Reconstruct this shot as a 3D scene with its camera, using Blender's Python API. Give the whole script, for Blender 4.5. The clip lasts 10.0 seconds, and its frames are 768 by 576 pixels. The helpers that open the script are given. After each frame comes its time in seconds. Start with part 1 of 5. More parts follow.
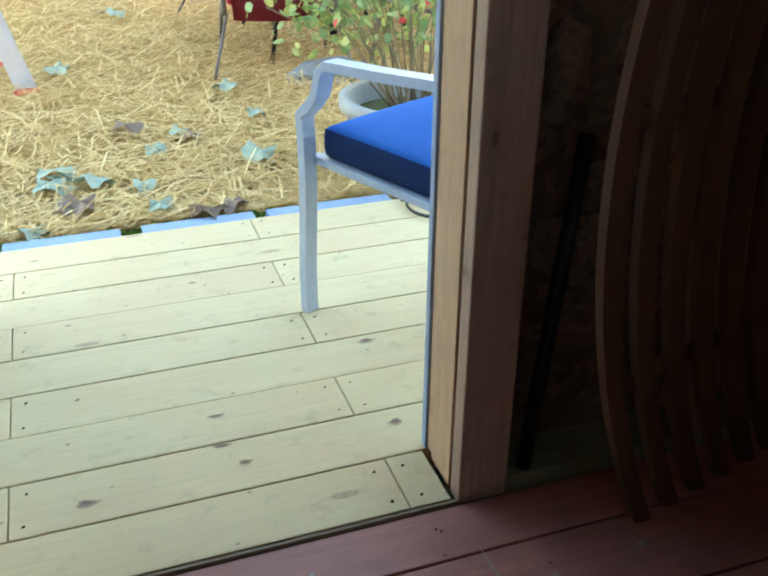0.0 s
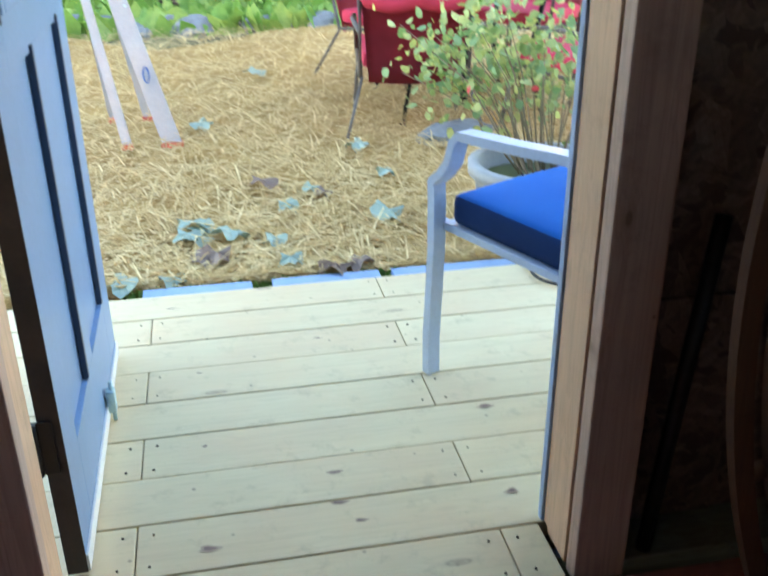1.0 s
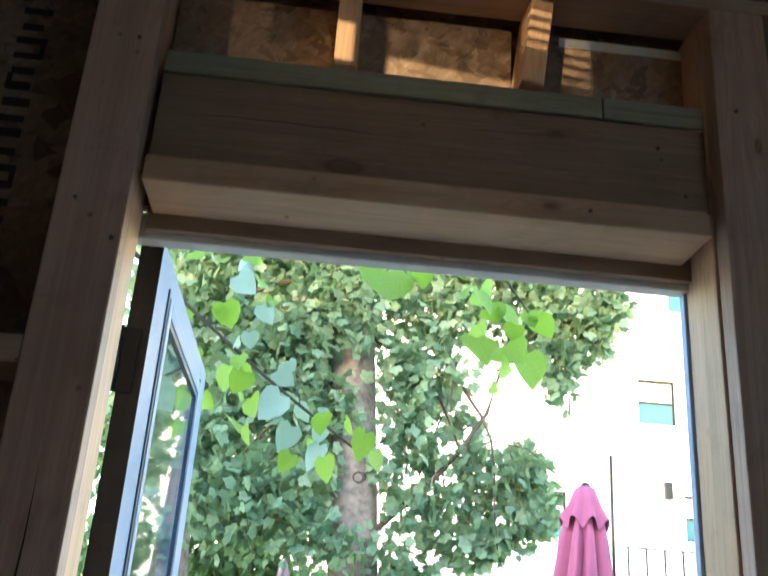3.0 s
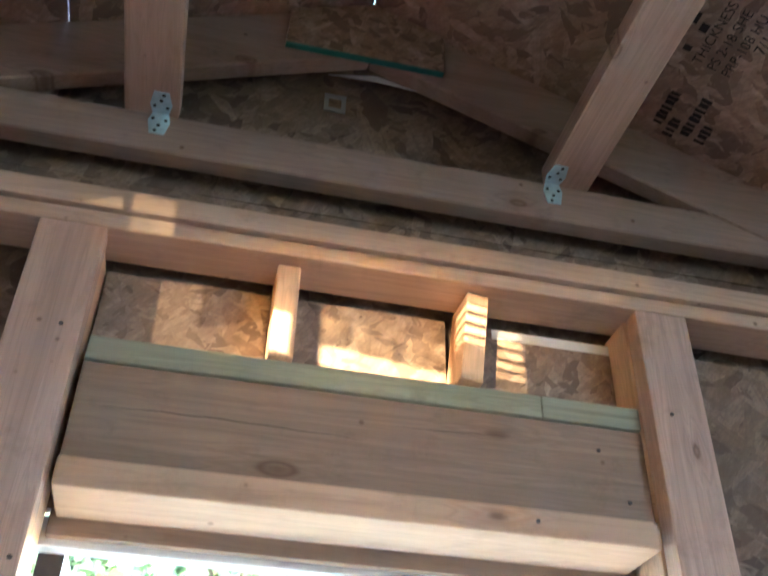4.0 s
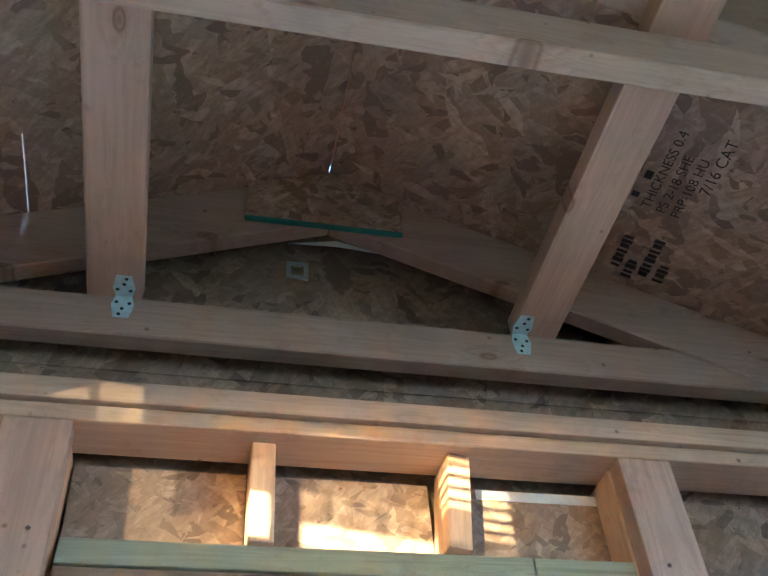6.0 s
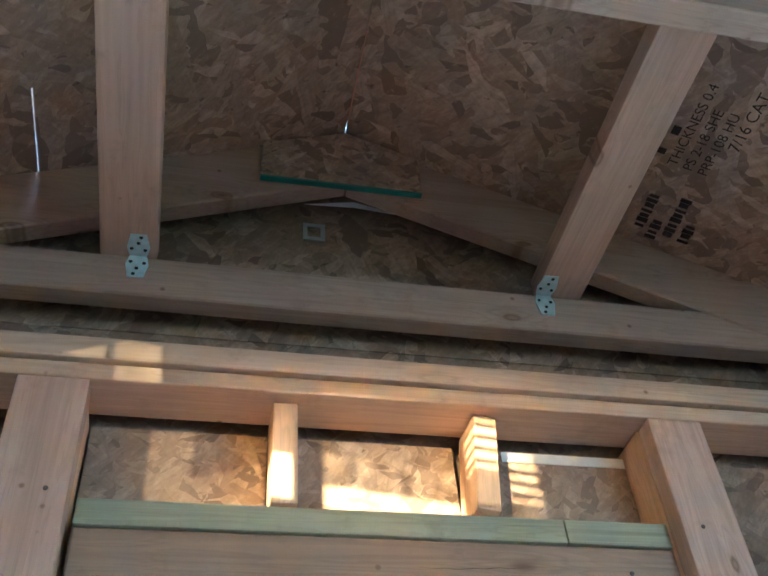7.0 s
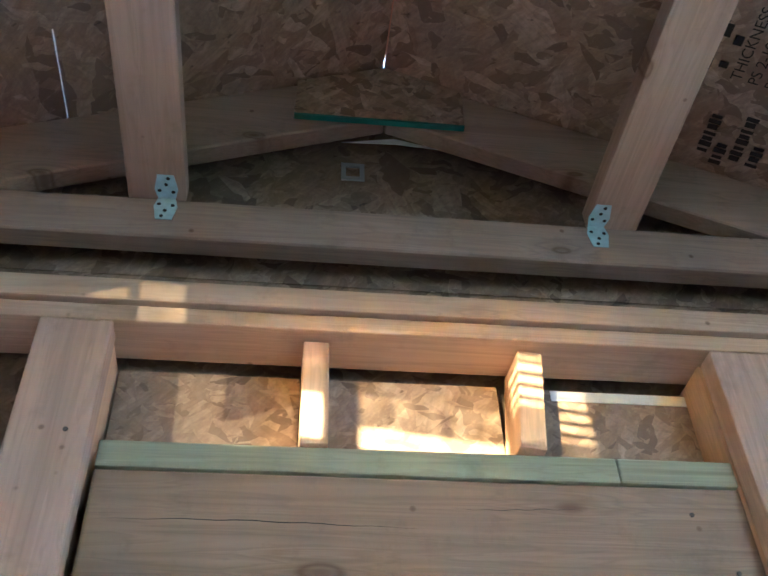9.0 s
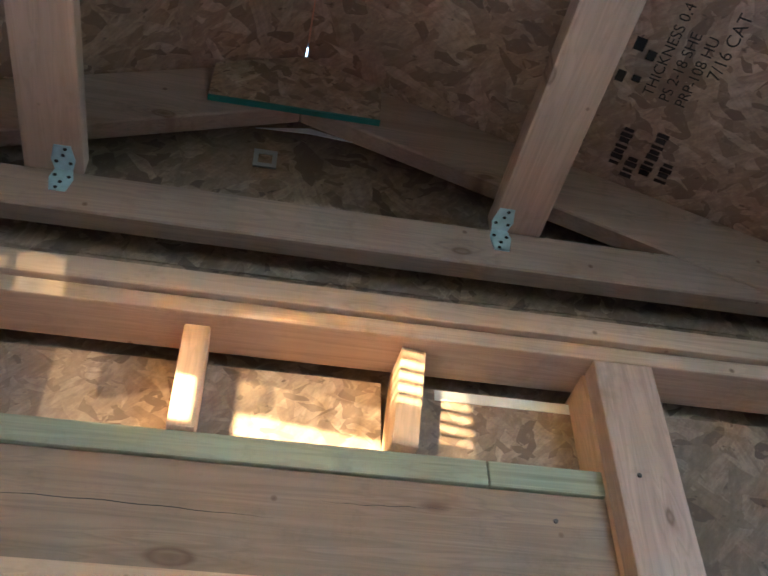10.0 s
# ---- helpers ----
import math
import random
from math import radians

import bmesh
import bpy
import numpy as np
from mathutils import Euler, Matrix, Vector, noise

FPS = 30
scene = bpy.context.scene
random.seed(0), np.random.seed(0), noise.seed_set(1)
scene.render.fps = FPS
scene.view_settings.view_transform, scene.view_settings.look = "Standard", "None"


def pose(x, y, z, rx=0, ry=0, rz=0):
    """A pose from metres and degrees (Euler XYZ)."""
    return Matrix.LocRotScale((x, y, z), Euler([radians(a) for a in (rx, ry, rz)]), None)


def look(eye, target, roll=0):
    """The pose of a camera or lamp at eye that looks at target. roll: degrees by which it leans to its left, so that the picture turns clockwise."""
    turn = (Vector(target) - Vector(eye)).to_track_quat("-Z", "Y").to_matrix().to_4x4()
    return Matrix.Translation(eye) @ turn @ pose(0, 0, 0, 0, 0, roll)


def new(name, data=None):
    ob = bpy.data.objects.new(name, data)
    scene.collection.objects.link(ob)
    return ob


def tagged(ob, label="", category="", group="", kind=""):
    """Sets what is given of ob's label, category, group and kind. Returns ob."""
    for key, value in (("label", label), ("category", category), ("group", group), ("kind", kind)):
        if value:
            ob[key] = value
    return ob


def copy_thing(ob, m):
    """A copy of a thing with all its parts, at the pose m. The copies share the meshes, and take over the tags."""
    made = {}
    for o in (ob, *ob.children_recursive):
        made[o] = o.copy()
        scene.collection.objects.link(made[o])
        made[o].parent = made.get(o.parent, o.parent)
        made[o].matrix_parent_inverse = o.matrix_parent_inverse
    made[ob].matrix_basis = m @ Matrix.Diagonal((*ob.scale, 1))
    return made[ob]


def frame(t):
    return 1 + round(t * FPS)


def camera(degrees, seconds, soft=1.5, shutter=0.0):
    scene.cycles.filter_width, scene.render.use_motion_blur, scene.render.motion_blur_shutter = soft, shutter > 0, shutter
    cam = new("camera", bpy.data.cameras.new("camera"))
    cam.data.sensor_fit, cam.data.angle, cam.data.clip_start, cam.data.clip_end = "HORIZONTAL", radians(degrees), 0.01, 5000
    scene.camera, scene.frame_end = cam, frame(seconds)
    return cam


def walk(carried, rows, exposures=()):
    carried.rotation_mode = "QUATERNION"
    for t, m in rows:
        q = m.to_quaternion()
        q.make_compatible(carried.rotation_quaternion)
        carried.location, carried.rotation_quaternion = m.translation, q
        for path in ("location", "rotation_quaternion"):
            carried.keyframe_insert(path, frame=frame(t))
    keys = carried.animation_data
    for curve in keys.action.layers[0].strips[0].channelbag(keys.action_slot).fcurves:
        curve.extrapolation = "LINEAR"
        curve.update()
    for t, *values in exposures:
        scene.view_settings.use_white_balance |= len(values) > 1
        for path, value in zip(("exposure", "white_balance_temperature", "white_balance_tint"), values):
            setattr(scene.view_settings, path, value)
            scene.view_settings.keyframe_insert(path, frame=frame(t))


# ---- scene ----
cam = camera(46.5, 10.0, soft=1.6, shutter=0.3)

PATH = [
    (0, (-0.432, -1.246, 1.1), (0.153, 0.403, 0.132), 0.4),
    (0.5, (-0.452, -1.24, 1.097), (-0.001, 0.406, 0.055), -0.3),
    (1, (-0.454, -1.255, 1.136), (-0.103, 0.515, 0.272), -0.4),
    (1.3, (-0.469, -1.277, 1.156), (-0.206, 0.573, 0.443), 1.9),
    (1.5, (-0.473, -1.276, 1.208), (-0.244, 0.638, 0.677), 2.5),
    (1.7, (-0.477, -1.279, 1.282), (-0.272, 0.691, 1.008), 2.3),
    (2, (-0.476, -1.261, 1.392), (-0.295, 0.73, 1.468), 2.6),
    (2.5, (-0.474, -1.288, 1.482), (-0.335, 0.636, 2.01), 3.8),
    (3, (-0.48, -1.283, 1.556), (-0.343, 0.571, 2.293), 3.9),
    (3.1, (-0.468, -1.281, 1.561), (-0.344, 0.557, 2.34), 4.1),
    (3.2, (-0.482, -1.27, 1.581), (-0.328, 0.547, 2.401), 4.1),
    (4.3, (-0.577, -1.254, 1.703), (-0.215, 0.255, 2.965), 0.2),
    (4.5, (-0.574, -1.256, 1.709), (-0.215, 0.224, 3.005), -0.6),
    (5, (-0.58, -1.273, 1.735), (-0.219, 0.108, 3.135), -3.1),
    (6.5, (-0.597, -1.25, 1.728), (-0.209, 0.109, 3.142), -5.8),
    (7, (-0.609, -1.202, 1.734), (-0.222, 0.187, 3.121), -5.5),
    (7.5, (-0.601, -1.161, 1.737), (-0.187, 0.244, 3.098), -5.1),
    (8, (-0.607, -1.127, 1.739), (-0.163, 0.285, 3.084), -5.2),
    (8.5, (-0.601, -1.111, 1.753), (-0.302, 0.335, 3.102), -3.9),
    (9, (-0.523, -1.118, 1.741), (-0.309, 0.342, 3.091), -2.4),
    (9.5, (-0.439, -1.121, 1.74), (-0.223, 0.343, 3.086), 0.9),
    (10, (-0.414, -1.117, 1.737), (-0.116, 0.33, 3.086), -0.7),
]
walk(cam, [(t, look(eye, target, roll)) for t, eye, target, roll in PATH],
     exposures=[(0, 2.3, 6450, 14), (0.5, 2.22, 6300, 18), (1.0, 2.2, 5850, 20), (1.5, 2.2, 5500, 18), (2.0, 2.22, 4700, 10), (3.2, 2.35, 5300, 16), (4.3, 5.7, 5000, 19), (5.2, 5.45, 4900, 16), (6.5, 5.25, 4750, 10), (7.5, 5.3, 4800, 11), (9, 5.3, 4700, 10), (10, 5.17, 5000, 13)])

# ---- world, sun, exposure ----
SUN_EL, SUN_AZ = 3.2, 210.0
world = bpy.data.worlds.new("world")
scene.world = world
world.use_nodes = True
wt = world.node_tree
sky = wt.nodes.new("ShaderNodeTexSky")
sky.sky_type, sky.sun_disc = "NISHITA", False
sky.sun_elevation, sky.sun_rotation = radians(SUN_EL), radians(SUN_AZ)
sky.air_density, sky.dust_density, sky.ozone_density = 1.0, 0.6, 1.0
wt.links.new(sky.outputs[0], wt.nodes["Background"].inputs[0])
wt.nodes["Background"].inputs[1].default_value = 0.8
sun = new("sun", bpy.data.lights.new("sun", "SUN"))
sun.data.energy, sun.data.angle, sun.data.color = 1.15, radians(0.25), (1.0, 0.68, 0.28)
SUN_WAY = Vector((0.5, 0.87, -math.tan(radians(SUN_EL))))
sun.matrix_world = look((0, 0, 8), Vector((0, 0, 8)) + SUN_WAY)


# ---- materials ----
def nodes_of(name):
    m = bpy.data.materials.new(name)
    m.use_nodes = True
    return m, m.node_tree, m.node_tree.nodes["Principled BSDF"]


def coords(nt, scale, turn=(0, 0, 0), jitter=True):
    """Object coordinates in metres, shifted for each object, scaled and turned."""
    tc, mp = nt.nodes.new("ShaderNodeTexCoord"), nt.nodes.new("ShaderNodeMapping")
    mp.inputs["Scale"].default_value, mp.inputs["Rotation"].default_value = scale, turn
    if jitter:
        info, add, mul = nt.nodes.new("ShaderNodeObjectInfo"), nt.nodes.new("ShaderNodeVectorMath"), nt.nodes.new("ShaderNodeMath")
        mul.operation, mul.inputs[1].default_value = "MULTIPLY", 37.0
        nt.links.new(info.outputs["Random"], mul.inputs[0])
        nt.links.new(tc.outputs["Object"], add.inputs[0])
        nt.links.new(mul.outputs[0], add.inputs[1])
        nt.links.new(add.outputs[0], mp.inputs[0])
    else:
        nt.links.new(tc.outputs["Object"], mp.inputs[0])
    return mp.outputs[0]


def tex_noise(nt, vec, scale, detail=4.0, rough=0.6, twist=0.0):
    n = nt.nodes.new("ShaderNodeTexNoise")
    n.inputs["Scale"].default_value, n.inputs["Detail"].default_value = scale, detail
    n.inputs["Roughness"].default_value, n.inputs["Distortion"].default_value = rough, twist
    nt.links.new(vec, n.inputs["Vector"])
    return n.outputs["Fac"]


def ramp(nt, fac, stops):
    r = nt.nodes.new("ShaderNodeValToRGB")
    el = r.color_ramp.elements
    while len(el) < len(stops):
        el.new(0.5)
    for e, (p, c) in zip(el, stops):
        e.position, e.color = p, (*c, 1) if len(c) == 3 else c
    nt.links.new(fac, r.inputs[0])
    return r.outputs[0]


def mix(nt, fac, a, b, mode="MIX"):
    n = nt.nodes.new("ShaderNodeMix")
    n.data_type, n.blend_type = "RGBA", mode
    for sock, v in ((n.inputs[0], fac), (n.inputs[6], a), (n.inputs[7], b)):
        if isinstance(v, (int, float)):
            sock.default_value = v
        elif isinstance(v, tuple):
            sock.default_value = (*v, 1)
        else:
            nt.links.new(v, sock)
    return n.outputs[2]


def bump(nt, b, height, strength, distance=0.002):
    n = nt.nodes.new("ShaderNodeBump")
    n.inputs["Strength"].default_value, n.inputs["Distance"].default_value = strength, distance
    nt.links.new(height, n.inputs["Height"])
    nt.links.new(n.outputs[0], b.inputs["Normal"])


def plain(name, c, c2=None, scale=6.0, rough=0.6, metal=0.0, fine=80.0, relief=0.15, spec=0.5):
    """A painted, plastic or mineral surface: two scales of tone and a fine relief."""
    m, nt, b = nodes_of(name)
    v = coords(nt, (1, 1, 1))
    c2 = c2 or tuple(x * 0.78 for x in c)
    big, small = tex_noise(nt, v, scale), tex_noise(nt, v, fine)
    col = mix(nt, ramp(nt, big, [(0.35, (0, 0, 0)), (0.7, (1, 1, 1))]), c, c2)
    col = mix(nt, ramp(nt, small, [(0.4, (0, 0, 0)), (0.75, (0.4, 0.4, 0.4))]), col, tuple(x * 0.7 for x in c))
    nt.links.new(col, b.inputs["Base Color"])
    b.inputs["Roughness"].default_value, b.inputs["Metallic"].default_value = rough, metal
    b.inputs["Specular IOR Level"].default_value = spec
    bump(nt, b, small, relief)
    return m


def wood(name, axis, light, dark, knot=(0.10, 0.045, 0.02), rough=0.65, stain=None, knots=0.08, lines=0.2, depth=None, cell=(4.2, 9.5), grainy=1.0):
    """Sawn softwood with grain along one axis, bent round knots that run through the board, and faint stains."""
    m, nt, b = nodes_of(name)
    depth = depth if depth is not None else (2 if axis == 1 else 1)
    kscale = [cell[1]] * 3
    kscale[axis], kscale[depth] = cell[0], 0.5
    kn = nt.nodes.new("ShaderNodeTexVoronoi")
    kn.inputs["Scale"].default_value = 1.0
    nt.links.new(coords(nt, tuple(kscale)), kn.inputs["Vector"])
    near = ramp(nt, kn.outputs["Distance"], [(0.0, (1, 1, 1)), (knots * 1.2, (0.55, 0.55, 0.55)), (knots * 4.0, (0, 0, 0))])
    along = [22.0, 22.0, 22.0]
    along[axis] = 1.1
    v = coords(nt, tuple(along))
    plain_grain = tex_noise(nt, v, 1.5, 4.0, 0.55, 1.0)
    bend = nt.nodes.new("ShaderNodeMath")
    bend.operation, bend.inputs[1].default_value = "MULTIPLY_ADD", 0.45
    nt.links.new(near, bend.inputs[0])
    nt.links.new(plain_grain, bend.inputs[2])
    grain = bend.outputs[0]
    shade = lambda k: tuple((1 - grainy * (1 - k)) * x for x in light)
    deep = tuple(grainy * d + (1 - grainy) * l for d, l in zip(dark, light))
    col = ramp(nt, grain, [(0.28, deep), (0.40, light), (0.47, shade(0.84)), (0.50, light), (0.60, shade(0.90)), (0.63, shade(0.76)), (0.67, shade(0.96)), (0.76, deep), (0.82, light), (0.90, deep)])
    ring = [48.0, 48.0, 48.0]
    ring[axis] = 0.9
    late = tex_noise(nt, coords(nt, tuple(ring)), 0.8, 2.0, 0.5, 0.6)
    col = mix(nt, ramp(nt, late, [(0.42, (0, 0, 0)), (0.54, (lines, lines, lines)), (0.60, (0, 0, 0)), (0.70, (lines, lines, lines)), (0.78, (0, 0, 0))]), col, tuple(0.6 * x for x in dark))
    flat = coords(nt, (1, 1, 1))
    blot = tex_noise(nt, flat, 3.0, 3.0)
    col = mix(nt, ramp(nt, blot, [(0.4, (0, 0, 0)), (0.75, (0.55, 0.55, 0.55))]), col, stain or tuple(0.72 * x for x in dark))
    scuff = tex_noise(nt, flat, 16.0, 5.0, 0.7)
    col = mix(nt, ramp(nt, scuff, [(0.56, (0, 0, 0)), (0.72, (0.4, 0.4, 0.4))]), col, tuple(0.55 * x for x in dark))
    pin = nt.nodes.new("ShaderNodeTexVoronoi")
    pin.inputs["Scale"].default_value = 13.0
    nt.links.new(flat, pin.inputs["Vector"])
    col = mix(nt, ramp(nt, pin.outputs["Distance"], [(0.0, (0.85, 0.85, 0.85)), (0.045, (0.5, 0.5, 0.5)), (0.07, (0, 0, 0))]), col, knot)
    col = mix(nt, ramp(nt, kn.outputs["Distance"], [(0.0, (0.85, 0.85, 0.85)), (knots * 0.45, (0.55, 0.55, 0.55)), (knots * 0.7, (0.35, 0.35, 0.35)), (knots * 0.95, (0.7, 0.7, 0.7)), (knots * 1.25, (0.15, 0.15, 0.15)), (knots * 1.9, (0, 0, 0))]), col, knot)
    nt.links.new(col, b.inputs["Base Color"])
    b.inputs["Roughness"].default_value = rough
    bump(nt, b, grain, 0.25, 0.0015)
    return m


def osb(name, lying, tint=1.0, fine=1.0, base=((0.17, 0.115, 0.08), (0.26, 0.185, 0.13), (0.42, 0.315, 0.23))):
    """Strand board, lying flat or upright: overlapping long flakes, each with a tone of its own."""
    m, nt, b = nodes_of(name)
    lo, mid, hi = [tuple(x * tint for x in c) for c in base]
    tilt = 0.0 if lying else math.pi / 2

    def flat(angle, scale):
        far = nt.nodes.new("ShaderNodeMapping")
        far.inputs["Scale"].default_value = scale
        nt.links.new(coords(nt, (1, 1, 1), (tilt, 0, angle), jitter=False), far.inputs[0])
        return far.outputs[0]

    warp = tex_noise(nt, flat(0, (1, 1, 0)), 9.0, 2.5)
    push = nt.nodes.new("ShaderNodeMath")
    push.operation, push.inputs[1].default_value = "MULTIPLY", 2.8
    nt.links.new(warp, push.inputs[0])
    col, rough_h = None, None
    for angle, sc, top in ((0.2, (9, 30, 0), 0), (1.35, (8, 27, 0), 0.45), (2.5, (12, 40, 0), 0.6), (0.75, (15, 48, 0), 0.70), (1.9, (10, 26, 0), 0.8), (2.9, (24, 70, 0), 0.86)):
        vo, add, sep = nt.nodes.new("ShaderNodeTexVoronoi"), nt.nodes.new("ShaderNodeVectorMath"), nt.nodes.new("ShaderNodeSeparateColor")
        vo.inputs["Scale"].default_value = 1.0
        nt.links.new(flat(angle, tuple(fine * q for q in sc)), add.inputs[0])
        nt.links.new(push.outputs[0], add.inputs[1])
        nt.links.new(add.outputs[0], vo.inputs["Vector"])
        nt.links.new(vo.outputs["Color"], sep.inputs[0])
        tone = ramp(nt, sep.outputs[0], [(0.0, tuple(0.7 * a for a in lo)), (0.12, lo), (0.3, mid), (0.75, tuple(0.6 * a + 0.4 * c for a, c in zip(mid, hi))), (1.0, hi)])
        fibre = tex_noise(nt, flat(angle, (6, 130, 0)), 1.0, 3.0)
        tone = mix(nt, ramp(nt, fibre, [(0.42, (0, 0, 0)), (0.72, (0.5, 0.5, 0.5))]), tone, lo)
        col = tone if col is None else mix(nt, ramp(nt, sep.outputs[1], [(top - 0.02, (0, 0, 0)), (top + 0.02, (1, 1, 1))]), col, tone)
        rough_h = sep.outputs[2]
    blot = tex_noise(nt, flat(0, (1, 1, 0)), 2.6, 4.0)
    col = mix(nt, ramp(nt, blot, [(0.42, (0, 0, 0)), (0.75, (0.55, 0.55, 0.55))]), col, tuple(0.8 * x for x in lo))
    mott = tex_noise(nt, flat(0.9, (1, 2.2, 0)), 34.0, 4.0, 0.7)
    col = mix(nt, ramp(nt, mott, [(0.42, (0, 0, 0)), (0.66, (0.5, 0.5, 0.5))]), col, tuple(0.75 * x for x in lo))
    col = mix(nt, ramp(nt, mott, [(0.30, (0.35, 0.35, 0.35)), (0.42, (0, 0, 0))]), col, hi)
    chip = tex_noise(nt, flat(0.4, (1, 1.6, 0)), 26.0, 3.0, 0.7)
    col = mix(nt, ramp(nt, chip, [(0.64, (0, 0, 0)), (0.72, (0.75, 0.75, 0.75))]), col, tuple(0.32 * x for x in lo))
    nt.links.new(col, b.inputs["Base Color"])
    b.inputs["Roughness"].default_value = 0.75
    bump(nt, b, rough_h, 0.3, 0.002)
    return m


def foliage(name, a, c, glow=0.35, rough=0.5):
    """Leaves that let some light through, each with a tone of its own."""
    m, nt, b = nodes_of(name)
    geo = nt.nodes.new("ShaderNodeNewGeometry")
    col = ramp(nt, geo.outputs["Random Per Island"], [(0.0, a), (0.6, tuple(0.5 * (x + y) for x, y in zip(a, c))), (1.0, c)])
    blot = tex_noise(nt, coords(nt, (1, 1, 1)), 30.0)
    col = mix(nt, ramp(nt, blot, [(0.4, (0, 0, 0)), (0.8, (0.5, 0.5, 0.5))]), col, tuple(0.6 * x for x in a))
    nt.links.new(col, b.inputs["Base Color"])
    b.inputs["Roughness"].default_value = rough
    tr, sh = nt.nodes.new("ShaderNodeBsdfTranslucent"), nt.nodes.new("ShaderNodeMixShader")
    nt.links.new(mix(nt, 1.0, col, (1.0, 1.0, 0.65), "MULTIPLY"), tr.inputs[0])
    sh.inputs[0].default_value = glow
    nt.links.new(b.outputs[0], sh.inputs[1])
    nt.links.new(tr.outputs[0], sh.inputs[2])
    nt.links.new(sh.outputs[0], nt.nodes["Material Output"].inputs[0])
    return m


FIR_L, FIR_D = (0.48, 0.335, 0.25), (0.39, 0.255, 0.18)
fir_x, fir_y, fir_z = [wood("fir_" + "xyz"[a], a, FIR_L, FIR_D) for a in range(3)]
old_fir_z = wood("aged_fir", 2, (0.60, 0.425, 0.33), (0.49, 0.33, 0.25), lines=0.35, knots=0.07)
plate_fir = wood("pale_plate_fir", 0, (0.58, 0.43, 0.31), (0.50, 0.355, 0.245))
truss_fir = wood("dull_truss_fir", 0, (0.39, 0.285, 0.22), (0.30, 0.21, 0.16))
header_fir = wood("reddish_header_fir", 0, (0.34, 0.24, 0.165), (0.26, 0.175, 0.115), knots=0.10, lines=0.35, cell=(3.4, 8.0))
plank_fir_lit = wood("lightened_plank_fir", 0, (0.62, 0.43, 0.28), (0.52, 0.33, 0.20), knots=0.09)
treated_x = wood("treated_pine", 0, (0.36, 0.38, 0.27), (0.24, 0.25, 0.17), stain=(0.22, 0.22, 0.16))
pale_z = wood("pale_jamb_pine", 2, (0.76, 0.51, 0.33), (0.64, 0.41, 0.25))
pine_x = wood("deck_pine", 0, (0.70, 0.59, 0.355), (0.66, 0.54, 0.315), knot=(0.26, 0.18, 0.12), stain=(0.64, 0.43, 0.25), knots=0.05, lines=0.06, depth=2, cell=(2.2, 7.0), grainy=0.45)
floor_red = wood("worn_red_floor_paint", 0, (0.52, 0.21, 0.175), (0.41, 0.16, 0.13), knot=(0.06, 0.03, 0.02), stain=(0.2, 0.10, 0.09), rough=0.45)
slat_wood = wood("varnished_slats", 2, (0.15, 0.068, 0.028), (0.09, 0.038, 0.015), rough=0.55)
crate_wood = wood("weathered_board", 0, (0.36, 0.27, 0.18), (0.24, 0.17, 0.11))
fence_wood = wood("fence_board", 2, (0.50, 0.33, 0.18), (0.38, 0.24, 0.12))
# tints shade the walls and brighten bays and roof, in place of light
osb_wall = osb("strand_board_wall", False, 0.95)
osb_bay = osb("lightened_strand_board", False, 1.32, 1.5)
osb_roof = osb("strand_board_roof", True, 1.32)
ink = plain("black_ink", (0.02, 0.018, 0.015), rough=0.8)
teal_edge = plain("teal_edge_seal", (0.02, 0.20, 0.17), rough=0.6)
door_blue = plain("blue_grey_door_paint", (0.19, 0.30, 0.50), (0.16, 0.27, 0.46), rough=0.35, relief=0.05)
door_dark = plain("dark_blue_paint_and_shade", (0.035, 0.06, 0.11), rough=0.4)
door_edge = plain("black_worn_door_edge", (0.018, 0.018, 0.02), (0.05, 0.035, 0.03), scale=14, rough=0.55)
trim_blue = plain("pale_blue_trim_paint", (0.36, 0.49, 0.74), rough=0.5)
white_paint = plain("white_paint", (0.78, 0.78, 0.76), (0.70, 0.70, 0.69), rough=0.5)
steel = plain("galvanised_steel", (0.48, 0.66, 0.70), (0.38, 0.53, 0.57), scale=40, rough=0.4, metal=0.35)
black_metal = plain("black_metal", (0.015, 0.015, 0.016), rough=0.4, metal=0.3)
alu = plain("brushed_aluminium", (0.38, 0.42, 0.47), (0.31, 0.35, 0.40), rough=0.5, metal=0.3)
chair_white = plain("powder_coated_pale_grey", (0.50, 0.60, 0.76), (0.45, 0.55, 0.71), rough=0.4, relief=0.03)
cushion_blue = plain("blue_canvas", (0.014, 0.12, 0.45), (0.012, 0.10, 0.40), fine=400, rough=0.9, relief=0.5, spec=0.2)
# darker blue that paints the shade on the cushion's sides
cushion_shade = plain("shaded_blue_canvas", (0.010, 0.035, 0.13), (0.008, 0.028, 0.105), fine=400, rough=0.9, relief=0.5, spec=0.2)
slate_blue = plain("blue_slate_edging", (0.30, 0.41, 0.60), (0.24, 0.34, 0.50), scale=9, rough=0.8)
red_plastic = plain("red_plastic", (0.62, 0.03, 0.03), rough=0.4)
red_fabric = plain("red_sling_fabric", (0.60, 0.04, 0.09), (0.52, 0.03, 0.075), fine=300, rough=0.8, relief=0.3)
dark_red = plain("dark_red_mesh", (0.40, 0.065, 0.095), (0.30, 0.045, 0.07), fine=300, rough=0.85)
pink_canvas = plain("faded_rose_canvas", (0.42, 0.105, 0.17), (0.35, 0.082, 0.14), fine=250, rough=0.85, relief=0.3)
